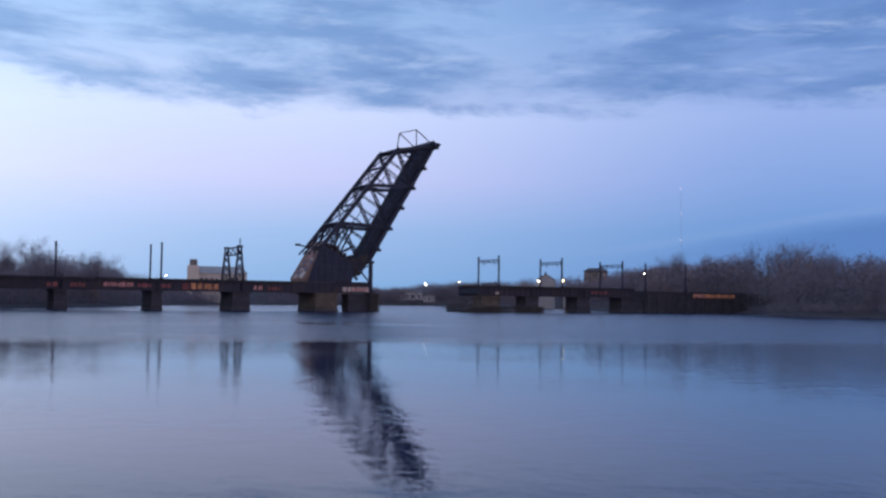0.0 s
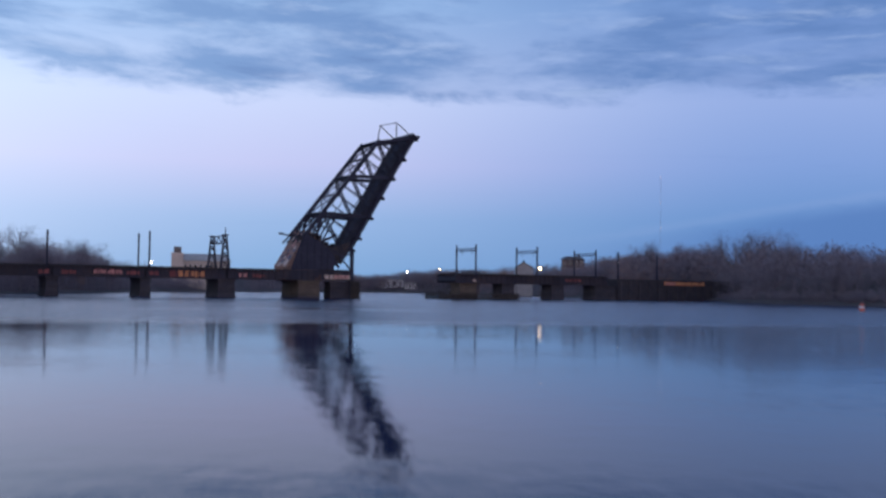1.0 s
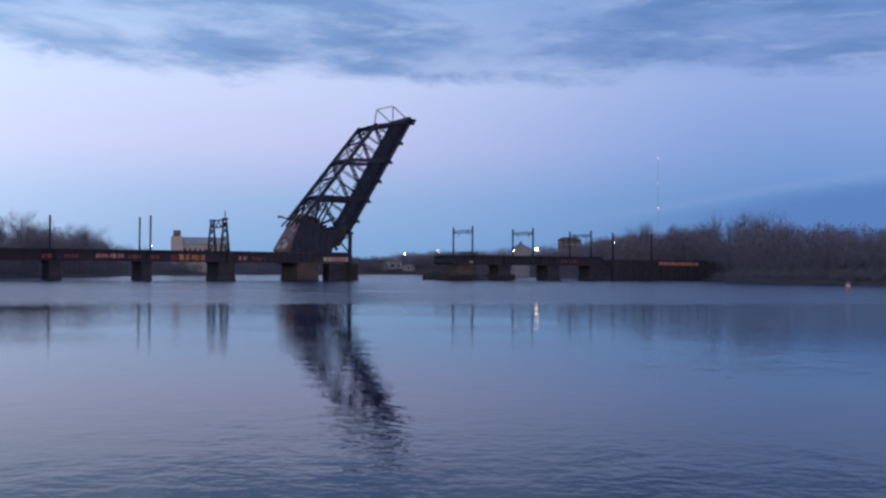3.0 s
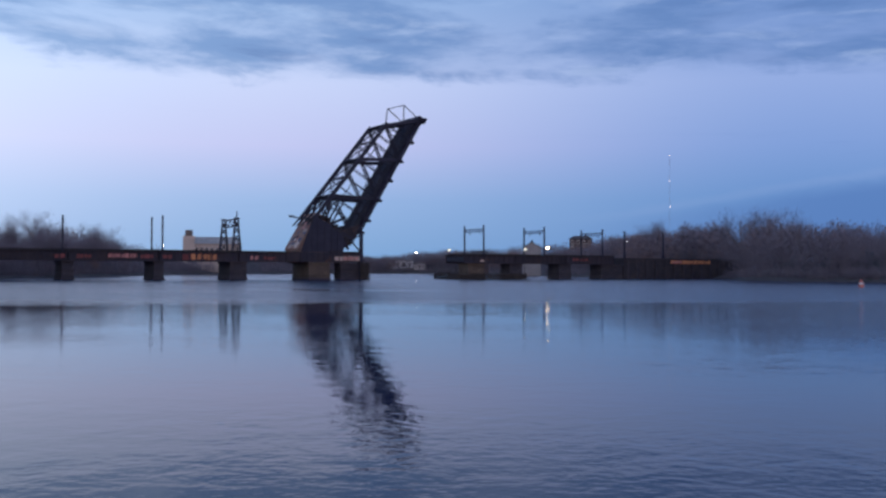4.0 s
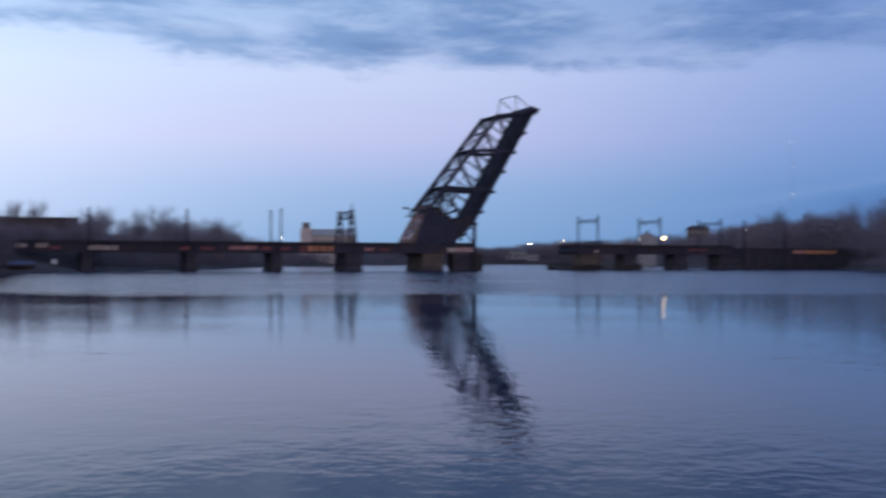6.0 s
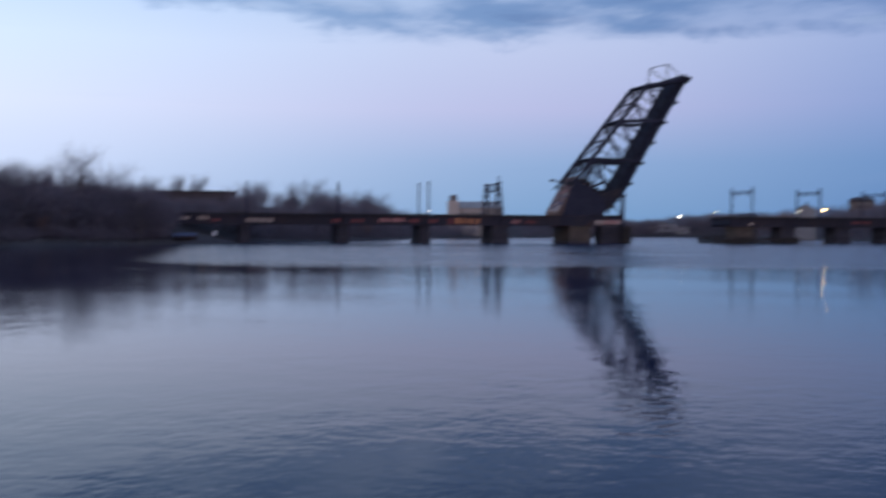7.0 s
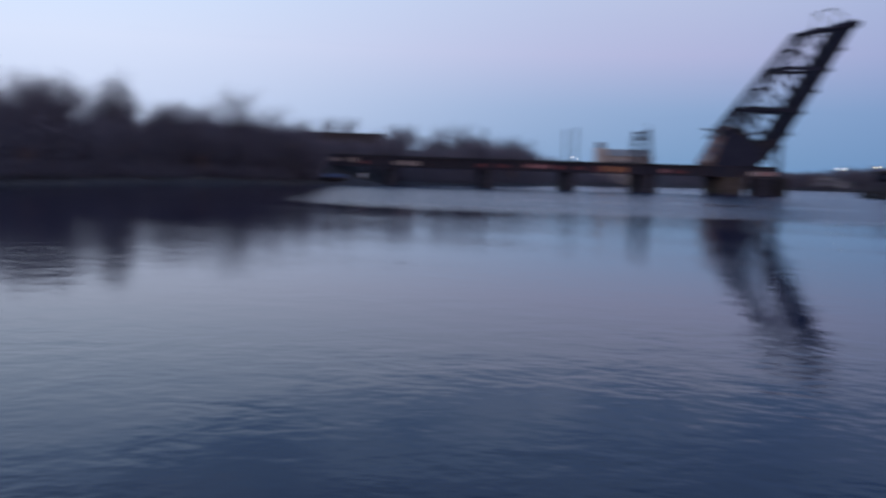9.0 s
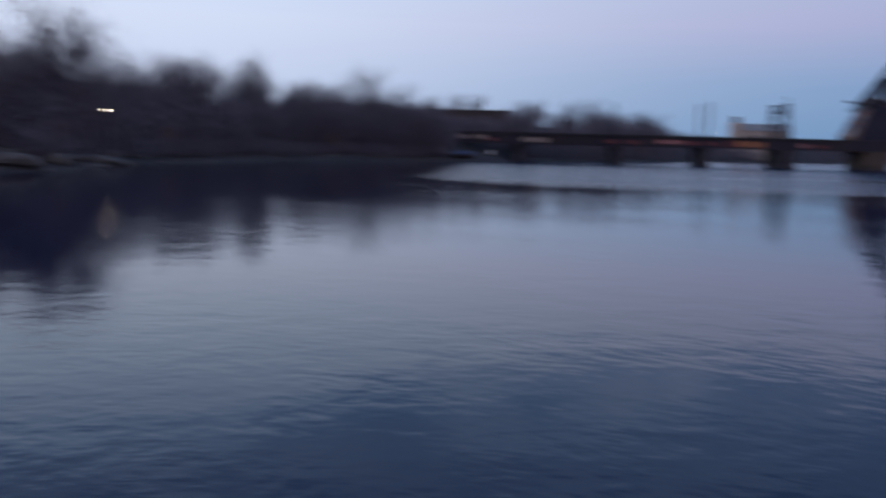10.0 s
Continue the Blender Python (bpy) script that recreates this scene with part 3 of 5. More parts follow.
# portal at the far end
bm = bmesh.new()
for k in range(3):
    a, n = 28.0 + 7.2 * k / 2.4, upper(28.0) * (1 - k / 2.4)
    add_beam(bm, leaf_pt(a, n, 0), leaf_pt(a, n, WIDE), 0.4, 0.5, SQUARE)
add_beam(bm, leaf_pt(28.3, upper(28.0), 0), leaf_pt(33.6, 1.5, WIDE), 0.25, 0.35, SQUARE)
add_beam(bm, leaf_pt(28.3, upper(28.0), WIDE), leaf_pt(33.6, 1.5, 0), 0.25, 0.35, SQUARE)
part("end_portal", bm, STEEL_DARK, leaf)
bm = bmesh.new()
add_beam(bm, leaf_pt(35.3, 0.5, -0.9), leaf_pt(35.3, 0.5, WIDE + 0.9), 1.0, 2.2, SQUARE)
add_beam(bm, leaf_pt(35.9, -0.3, -1.0), leaf_pt(35.9, -0.3, 1.6), 0.5, 0.8, SQUARE)
part("nose_beam", bm, STEEL_DARK, leaf)
# wire frame on the tip that once carried the overhead line
bm = bmesh.new()
p0, p1 = Vector((-14.1, 0.4, 44.9)), Vector((-9.3, 0.4, 46.2))
q0, q1 = leaf_pt(28.2, upper(28.0), 0.4), leaf_pt(31.6, upper(28.0) * 0.48, 0.4)
for a, b in ((p0, p1), (p0, q0), (p1, q1), (p0, q1), (p1, leaf_pt(35.3, 0.8, 0.4))):
    add_beam(bm, a, b, 0.2, 0.2, (0, 1, 0))
part("catenary_frame", bm, STEEL, leaf)

# counterweight: a concrete block between the rolling girders, its back face sprayed over
bm = bmesh.new()
add_prism(bm, [(p.x, p.z) for p in (leaf_pt(-1.6, 12.4, 0), leaf_pt(-12.4, 12.4, 0), leaf_pt(-15.0, 9.5, 0), leaf_pt(-11.0, 4.0, 0), leaf_pt(-3.5, 3.0, 0), leaf_pt(-1.6, 8.0, 0))], 0.9, WIDE - 0.2)
bevel(bm, 0.12)
cw = part("counterweight", bm, CONCRETE, leaf, "weathered pinkish concrete counterweight with graffiti")
gr = random.Random(71)
for k in range(30):
    a0, v0 = gr.uniform(-12.0, -3.0), gr.uniform(1.3, 8.2)
    col = gr.choice(("white", "white", "blue") if a0 < -9.6 else ("blue", "blue", "red", "dark") if a0 < -7.6 else ("pink", "pink", "white", "red"))
    size_a, size_v, turn = gr.uniform(0.4, 1.0), gr.uniform(0.6, 1.5), gr.uniform(0, 1)
    bm = bmesh.new()
    lo, hi = [], []
    for i in range(7):
        ang = 6.283 * (i + turn) / 7
        k1 = gr.uniform(0.6, 1.0)
        p = (a0 + size_a * k1 * math.cos(ang), v0 + size_v * k1 * math.sin(ang))
        lo.append(bm.verts.new(leaf_pt(p[0], 12.405 + k * 0.004, p[1]))), hi.append(bm.verts.new(leaf_pt(p[0], 12.42 + k * 0.004, p[1])))
    bm.faces.new(lo[::-1]), bm.faces.new(hi)
    for i in range(7):
        bm.faces.new((lo[i], lo[(i + 1) % 7], hi[(i + 1) % 7], hi[i]))
    part("graffiti", bm, GIRDER if col == "dark" else PAINTS[col], cw)
OUTLINE = [(-38.0, 6.95), (-36.6, 11.0), (-35.2, 14.4), (-34.4, 15.6), (-32.6, 14.6), (-30.7, 13.7), (-29.4, 12.4), (-27.4, 11.2), (-26.7, 9.2), (-27.4, 6.95)]
for v in (-0.45, WIDE - 0.05):
    if v > 0:
        OUTLINE = [(max(x, -37.6 + 0.6 * (z - 7)), z) for x, z in OUTLINE]
    bm = bmesh.new()
    add_prism(bm, OUTLINE, v, v + 0.5)
    seg = part("rolling_girder", bm, STEEL_DARK, leaf, "dark riveted rolling girder with upright stiffeners")
    for x, top in ((-36.9, 9.6), (-35.6, 13.0), (-34.1, 14.9), (-32.2, 13.9), (-30.3, 13.0), (-28.6, 11.6)):
        bm = bmesh.new()
        add_box(bm, x - 0.1, x + 0.1, v - 0.14, v, 7.1, top)
        part("stiffener", bm, STEEL_DARK, seg)
    bm = bmesh.new()
    for (x0, z0), (x1, z1) in zip(OUTLINE[:-1], OUTLINE[1:]):
        add_beam(bm, (x0, v + 0.25, z0), (x1, v + 0.25, z1), 0.74, 0.22, (0, 1, 0))
    part("edge_flange", bm, STEEL_DARK, seg)
# struts between the rolling girders and the truss
for v in (0.1, WIDE - 0.1):
    for (x, z), (a, n) in (((-31.5, 15.6), (3.8, 11.5)), ((-29.0, 13.0), (-2.6, 0.6)), ((-30.0, 14.2), (1.0, 5.6)), ((-27.6, 10.6), (-5.5, 0.6))):
        bm = bmesh.new()
        add_beam(bm, (x, v, z), leaf_pt(a, n, v), 0.45, 0.6, ALONG)
        part("link_strut", bm, STEEL_DARK, leaf)
    bm = bmesh.new()
    add_prism(bm, [(p.x, p.z) for p in (leaf_pt(-6.2, 2.2, 0), leaf_pt(0.3, -0.1, 0), leaf_pt(1.6, 1.6, 0), leaf_pt(-2.8, 5.2, 0), leaf_pt(-6.4, 4.8, 0))], v - 0.2, v + 0.2)
    part("heel_plate", bm, STEEL, leaf, "rusted riveted heel plate")
# gear cases and shafts crowded above the rolling girder
for k, (x, z, w, hh, v) in enumerate(((-26.0, 10.2, 1.0, 1.4, 0.2), (-24.9, 9.2, 0.8, 1.0, 0.6), (-36.2, 15.0, 1.5, 1.2, 0.3), (-34.4, 15.6, 1.2, 1.5, 0.6), (-32.6, 15.7, 1.6, 1.0, 0.2), (-30.8, 15.0, 1.0, 1.5, 0.5), (-29.2, 13.6, 1.3, 0.9, 0.2), (-28.0, 11.9, 0.9, 1.2, 0.4))):
    bm = bmesh.new()
    add_box(bm, x - w / 2, x + w / 2, v - 0.7, v + 0.8, z - hh / 2, z + hh / 2)
    bevel(bm, 0.12)
    add_tube(bm, (x + w * 0.3, v - 0.9, z + hh * 0.2), (x + w * 0.3, v + 1.4, z + hh * 0.2), 0.3, 0.3, 10)
    part("gear_case", bm, STEEL, leaf)
for v in (0.2, 3.4, 6.6, 9.6):
    bm = bmesh.new()
    add_beam(bm, (-36.8, v, 13.8), leaf_pt(3.8, upper(3.8) - 0.2, v), 0.3, 0.4, ALONG)
    add_beam(bm, (-30.2, v, 13.9), leaf_pt(4.6, 8.0, v), 0.3, 0.4, ALONG)
    part("stay", bm, STEEL_DARK, leaf)
# drive arm sticking out behind
bm = bmesh.new()
add_beam(bm, leaf_pt(-2.6, 11.5, WIDE - 0.6), leaf_pt(-2.6, 11.5, WIDE - 0.6) + Vector((-3.4, 0, 0.3)), 0.25, 0.3, (0, 0, 1))
add_box(bm, -37.9, -36.6, WIDE - 0.9, WIDE - 0.3, 16.0, 16.5)
part("drive_arm", bm, STEEL, leaf)

# track girders on which the leaf rolls, between the two channel piers
t = thing("track_girder_span", BRIDGE, "rusted track girders carrying the rolling drawbridge", "bridge span")
for v in (-0.4, WIDE - 0.4):
    bm = bmesh.new()
    add_box(bm, -42.4, -22.2, v, v + 0.6, SOFFIT + 0.05, DECK + 0.2)
    part("girder", bm, GIRDER, t)
    for i in range(13):
        bm = bmesh.new()
        add_box(bm, -42.0 + i * 1.62, -41.85 + i * 1.62, v - 0.16, v, SOFFIT + 0.1, DECK + 0.1)
        part("stiffener", bm, GIRDER, t)
bm = bmesh.new()
add_box(bm, -42.4, -22.2, 0.3, WIDE - 0.4, SOFFIT + 0.3, SOFFIT + 0.8)
part("floor_plate", bm, STEEL_DARK, t)
graffiti(t, -29.4, 4.65, 7.0, 1.35, "white", 21, v=-0.6)
graffiti(t, -27.0, 4.9, 4.0, 0.9, "pink", 22, v=-0.65)
bm = bmesh.new()
add_box(bm, -31.0, -21.6, -0.7, WIDE - 0.2, DECK + 0.2, DECK + 0.42)
part("platform", bm, STEEL, t)

# a steel column with its brace at the edge of the channel
t = thing("steel_column", on_bridge(-22.0), "tall dark steel column with a diagonal brace", "column")
bm = bmesh.new()
add_beam(bm, (0, -0.5, -1.5), (0, -0.5, 12.2), 0.6, 0.85, (1, 0, 0))
part("post", bm, STEEL_DARK, t)
bm = bmesh.new()
add_beam(bm, (-0.2, -0.5, 7.0), (-3.2, -0.5, 10.3), 0.3, 0.35, (0, 1, 0))
part("brace", bm, STEEL_DARK, t)
bm = bmesh.new()
add_beam(bm, (-3.2, -0.5, 10.4), (0.2, -0.5, 11.3), 0.3, 0.4, (0, 1, 0))
part("cap_beam", bm, STEEL_DARK, t)


# ---- fenders ----
def fender(u0, u1, v, top, spacing, label, slope=0.0):
    """A row of driven timber piles with walers along them."""
    t = thing("timber_fender", on_bridge(u0, v), label, "fender")
    n = int((u1 - u0) / spacing)
    for i in range(n + 1):
        bm = bmesh.new()
        x = spacing * i
        tz = top + rng.uniform(-0.25, 0.2) - slope * max(0.0, 1 - i / (n * 0.3)) * top * 0.6
        add_tube(bm, (x, rng.uniform(-0.1, 0.1), -2.4), (x + rng.uniform(-0.1, 0.1), rng.uniform(-0.1, 0.1), tz), 0.22, 0.18, 6)
        part("timber_post", bm, TIMBER, t)
    for z in np.arange(0.35, top, 0.75):
        bm = bmesh.new()
        add_beam(bm, (-0.3, -0.25, z), (u1 - u0 + 0.3, -0.25, z), 0.16, 0.3, (0, 0, 1))
        part("waler", bm, TIMBER, t)
    return t


fender(2.4, 27.6, -3.4, 1.6, 0.5, "weathered timber fender with closely driven piles", 1.0)
fender(5.4, 14.0, 9.5, 1.8, 0.5, "weathered timber fender of grey piles")
fender(-22.4, -20.0, -1.2, 4.4, 0.42, "tall brown timber fender beside the channel")
fender(-20.6, -18.6, 5.0, 5.2, 0.42, "tall brown timber fender beside the channel")
bm = bmesh.new()
for i in range(9):
    add_box(bm, 3.4 + i * 2.6, 5.8 + i * 2.6, -3.0, 9.0, 0.9 + (i % 2) * 0.03, 1.08 + (i % 2) * 0.03)
solid("fender_deck", bm, TIMBER, BRIDGE, "grey plank walkway on the timber fender", "walkway")


# ---- overhead line poles ----
def portal(u, label="two dark steel catenary poles joined by a crossbar", top=14.5, bar=True):
    t = thing("catenary_portal", on_bridge(u), label, "catenary portal", "catenary poles on the bridge")
    for v in (-0.1, WIDE + 0.1):
        bm = bmesh.new()
        add_box(bm, -0.3, 0.3, v - 0.3, v + 0.3, DECK - 0.3, DECK + 0.5)
        add_beam(bm, (0, v, DECK), (0, v, top + 0.5), 0.34, 0.34, (1, 0, 0))
        part("pole", bm, STEEL_DARK, t)
    if bar:
        bm = bmesh.new()
        add_laced(bm, (0, 0, top - 0.9), (0, WIDE, top - 0.9), 0.2, 0.7, (0, 0, 1), 1.0)
        part("crossbar", bm, STEEL_DARK, t)
        for v in (2.0, 7.2):
            bm = bmesh.new()
            add_tube(bm, (0, v, top - 1.3), (0, v, top - 2.1), 0.12, 0.07)
            part("insulator", bm, STEEL, t)
    return t


for u in (15.6, 36.2):
    portal(u)
portal(57.5, top=14.3)
portal(-72.8, "two dark steel catenary poles without a crossbar", bar=False)
for u in (-94.8, -116.0, 66.0, 81.5):
    t = thing("catenary_pole", on_bridge(u), "single dark steel catenary pole on the bridge", "pole", "catenary poles on the bridge")
    bm = bmesh.new()
    add_box(bm, -0.3, 0.3, -0.4, 0.2, DECK - 0.4, DECK + 0.5)
    add_beam(bm, (0, -0.1, DECK - 0.3), (0, -0.1, 14.4), 0.36, 0.36, (1, 0, 0))
    part("pole", bm, STEEL_DARK, t)
    bm = bmesh.new()
    add_beam(bm, (-0.3, -0.1, 13.6), (0.3, -0.1, 13.6), 0.14, 0.14, (0, 0, 1))
    part("bracket", bm, STEEL, t)

# lattice signal gantry beside the draw
t = thing("lattice_gantry", on_bridge(-55.0), "dark lattice steel gantry with two tapered towers", "gantry")
for v in (0.0, WIDE):
    legs = [(-1.05, -0.6), (1.05, -0.6), (1.05, 0.6), (-1.05, 0.6)]
    for sx, sy in legs:
        bm = bmesh.new()
        add_beam(bm, (sx, v + sy, DECK - 0.1), (sx * 0.3, v + sy * 0.3, 14.8), 0.2, 0.2, (0, 1, 0))
        part("leg", bm, STEEL_DARK, t)
    levels = [DECK + 0.2, 9.0, 11.0, 12.7, 14.2]
    for z0, z1 in zip(levels[:-1], levels[1:]):
        s0, s1 = (1 - 0.7 * (z - DECK) / 8.1 for z in (z0, z1))
        for i in range(4):
            (ax, ay), (bx, by) = legs[i], legs[(i + 1) % 4]
            bm = bmesh.new()
            add_beam(bm, (ax * s0, v + ay * s0, z0), (bx * s1, v + by * s1, z1), 0.12, 0.12, (0, 0, 1))
            add_beam(bm, (bx * s0, v + by * s0, z0), (ax * s1, v + ay * s1, z1), 0.12, 0.12, (0, 0, 1))
            part("lattice_bar", bm, STEEL_DARK, t)
    bm = bmesh.new()
    add_box(bm, -0.6, 0.6, v - 0.6, v + 0.6, 14.7, 15.0)
    part("tower_cap", bm, STEEL_DARK, t)
bm = bmesh.new()
for z in (12.9, 14.6):
    add_beam(bm, (0, 0, z), (0, WIDE, z), 0.3, 0.3, (0, 0, 1))
for i in range(6):
    s = i % 2
    add_beam(bm, (0, WIDE * i / 6, 12.9 + 1.7 * s), (0, WIDE * (i + 1) / 6, 14.6 - 1.7 * s), 0.16, 0.16, (0, 0, 1))
part("truss_beam", bm, STEEL_DARK, t)
bm = bmesh.new()
add_beam(bm, (0, 0, 14.9), (0, 0, 16.6), 0.2, 0.2, (0, 1, 0))
part("finial", bm, STEEL_DARK, t)


# ---- woods ----
# how high the tree tops stand over the horizon, by bearing, in degrees
SKYLINE = [(-66, 4.7), (-58, 4.7), (-52.5, 4.6), (-49, 4.3), (-47.5, 4.1), (-43, 4.25), (-41, 4.1), (-39, 3.45), (-36, 3.3), (-34.5, 3.1), (-33, 2.8),
           (-31, 2.8), (-30.6, 2.4), (-24, 2.4), (-19.4, 2.25), (-17, 1.55), (-14, 1.1), (-8, 0.85), (-2.6, 0.85), (-0.8, 1.15), (2.9, 1.25), (5.0, 1.5), (8, 1.75),
           (10.3, 2.1), (13, 2.5), (14.6, 2.75), (17.3, 2.9), (20.3, 2.7), (22.6, 2.95), (25, 2.65), (32, 2.7)]


def skyline(bearing):
    return float(np.interp(bearing, [s[0] for s in SKYLINE], [s[1] for s in SKYLINE]))


def bent(bm, p, way, length, r0, r1, r, pieces, lift, n=5):
    """A limb of several pieces; returns points along it."""
    pts = [Vector(p)]
    way = Vector(way).normalized()
    for i in range(pieces):
        way = (way + Vector((r.uniform(-0.25, 0.25), r.uniform(-0.25, 0.25), r.uniform(-0.1, 0.2) + lift))).normalized()
        q = pts[-1] + way * (length / pieces)
        add_tube(bm, pts[-1], q, r0 + (r1 - r0) * i / pieces, r0 + (r1 - r0) * (i + 1) / pieces, n)
        pts.append(q)
    return pts


def twig_mesh(name, starts, r, count, reach, width, mat, droop=0.25, jitter=0.42):
    """Many fine tapering twigs that leave the limbs outwards and upwards."""
    g = np.random.RandomState(r.randint(0, 99999))
    base = np.array([[p.x, p.y, p.z, w.x, w.y, w.z] for p, w in starts])
    pick = base[g.randint(0, len(base), count)]
    way = pick[:, 3:] * 0.9 + g.normal(0, 0.55, (count, 3)) + [0, 0, droop]
    way /= np.linalg.norm(way, axis=1)[:, None]
    at = pick[:, :3] + g.normal(0, jitter, (count, 3))
    length = reach * g.uniform(0.35, 1.0, (count, 1))
    side = np.cross(way, g.normal(0, 1, (count, 3)))
    side /= np.linalg.norm(side, axis=1)[:, None]
    w = width * g.uniform(0.6, 1.3, (count, 1))
    v = np.stack([at - side * w / 2, at + side * w / 2, at + way * length], 1).reshape(-1, 3)
    me = bpy.data.meshes.new(name)
    me.from_pydata(v.tolist(), [], np.arange(count * 3).reshape(-1, 3).tolist())
    me.materials.append(mat)
    return me


def bare_tree(seed, tall, label, twigs=950, mat=None, width=0.03, spread=1.0):
    """A leafless tree: tapered trunk and limbs, and a crown of fine twigs."""
    r = random.Random(seed)
    t = thing("bare_tree", pose(0, 0, 0), label, "tree", "bare trees of the river woods")
    bm = bmesh.new()
    trunk = bent(bm, (0, 0, -0.6), (0, 0, 1), tall * 0.72, tall * 0.02, tall * 0.007, r, 5, 0.15, 6)
    starts = []
    for i in range(r.randint(9, 12)):
        k = r.uniform(0.9, 4.6)
        p = trunk[int(k)].lerp(trunk[min(5, int(k) + 1)], k % 1)
        ang = r.uniform(0, 6.283)
        way = Vector((math.cos(ang) * spread, math.sin(ang) * spread, r.uniform(0.45, 1.1)))
        limb = bent(bm, p, way, tall * r.uniform(0.22, 0.42) * (1.15 - k / 9), tall * 0.0085, tall * 0.003, r, 3, 0.1, 4)
        for j, q in enumerate(limb[1:], 1):
            w = (limb[j] - limb[j - 1]).normalized()
            starts += [(q, w), (limb[j - 1].lerp(q, 0.5), w)]
            if r.random() < 0.8:
                sub = bent(bm, q, w + Vector((r.uniform(-0.8, 0.8), r.uniform(-0.8, 0.8), r.uniform(0, 0.6))), tall * r.uniform(0.08, 0.17), tall * 0.0035, tall * 0.0015, r, 2, 0.1, 3)
                starts += [(s, (sub[-1] - sub[0]).normalized()) for s in sub[1:]] * 2
    starts += [(trunk[-1], Vector((0, 0, 1)))] * 6 + [(trunk[-2], Vector((0, 0, 1)))] * 4
    part("trunk", bm, BARK, t)
    crown = new("crown", twig_mesh("crown", starts, r, twigs * 3, tall * 0.125, width * 0.8, mat or TWIG))
    crown.parent = t
    return t


def evergreen(seed, tall):
    r = random.Random(seed)
    t = thing("evergreen_tree", pose(0, 0, 0), "dark evergreen tree with an uneven ragged crown", "tree", "evergreens of the river woods")
    bm = bmesh.new()
    trunk = bent(bm, (0, 0, -0.6), (0, 0, 1), tall * 0.95, tall * 0.022, tall * 0.005, r, 5, 0.3, 6)
    part("trunk", bm, BARK, t)
    starts = []
    for i in range(60):
        k = r.uniform(0.12, 1.0)
        reach = tall * 0.26 * (1.05 - k) ** 0.6 * r.uniform(0.5, 1.0)
        ang = r.uniform(0, 6.283)
        for s in (0.3, 0.6, 0.85, 1.0):
            starts.append((Vector((math.cos(ang) * reach * s, math.sin(ang) * reach * s, tall * k * 0.95 - reach * s * 0.15)), Vector((math.cos(ang), math.sin(ang), 0.1))))
    crown = new("crown", twig_mesh("crown", starts, r, 1800, tall * 0.09, 0.16, NEEDLE, 0.0, 0.15))
    crown.parent = t
    return t


SIZE = 8.0
kinds = [
    bare_tree(11, SIZE, "leafless grey-brown tree with a spreading feathery crown", 1000, spread=1.2),
    bare_tree(12, SIZE, "leafless slender tree with upright branches", 850, spread=0.6),
    bare_tree(13, SIZE, "leafless many-branched tree in the bank's thicket", 1200, spread=1.0),
    bare_tree(14, SIZE, "leafless tall tree with thin twigs against the sky", 750, spread=0.8),
    bare_tree(15, SIZE, "leafless tree with russet twigs", 1100, RUSSET, spread=1.0),
    evergreen(16, SIZE),
    bare_tree(17, SIZE, "leafless wide-spreading tree with long arching limbs", 420, width=0.03, spread=1.7),
]
used = set()
REACH = [max(v.co.z for part_ob in k.children for v in part_ob.data.vertices) for k in kinds]


def plant(x, y, tall, k, turn):
    m = pose(x, y, ground_z(x, y) - 0.05, 0, 0, turn) @ Matrix.Scale(tall / REACH[k], 4)
    if k in used:
        copy_thing(kinds[k], m)
    else:
        used.add(k)
        kinds[k].matrix_basis = m


def tree_height(x, y, factor):
    far = math.hypot(x, y)
    bearing = math.degrees(math.atan2(x, y))
    if -30.8 < bearing < -26.0:
        factor = min(factor, 0.86)
    top = EYE_Z + far * math.tan(radians(skyline(bearing) * factor))
    return min(16.0, top - ground_z(x, y))


def bank_spot(b0, b1, in0, in1, r, far=430.0):
    """A spot on land on a random bearing, a few metres inland of the first shore met."""
    for _ in range(40):
        b = radians(r.uniform(b0, b1))
        ds = np.arange(28.0, far, 2.0)
        d = shore_distance(ds * math.sin(b), ds * math.cos(b))
        land = np.nonzero(d > 1.0)[0]
        if len(land):
            s = ds[land[0]] + r.uniform(in0, in1)
            x, y = s * math.sin(b), s * math.cos(b)
            local = BRIDGE.inverted() @ Vector((x, y, 0))
            if float(shore_distance(np.array([x]), np.array([y]))[0]) > 0.8 and not (-145 < local.x < 118 and -4 < local.y < 14) and not (-29.5 < math.degrees(b) < -10 and local.y < 14):
                return x, y
    return None


tr = random.Random(21)
for b0, b1, in0, in1, count in ((-64, -48, 1.5, 34, 64), (-48, -36, 1.5, 44, 78), (-36, -25, 1.5, 50, 72), (-25, -15.5, 2, 60, 46), (9.5, 34, 1.5, 55, 84)):
    for i in range(count):
        spot = bank_spot(b0, b1, in0, in1, tr)
        if spot:
            tall = tree_height(*spot, tr.choice((0.74, 0.82, 0.9, 0.95, 1.0)))
            if tall > 1.8:
                k = tr.choices(range(7), (5, 4, 6, 5, 2, 0.5, 2))[0]
                plant(*spot, tall * (0.8 if k == 5 else 1.0), k, tr.uniform(0, 360))
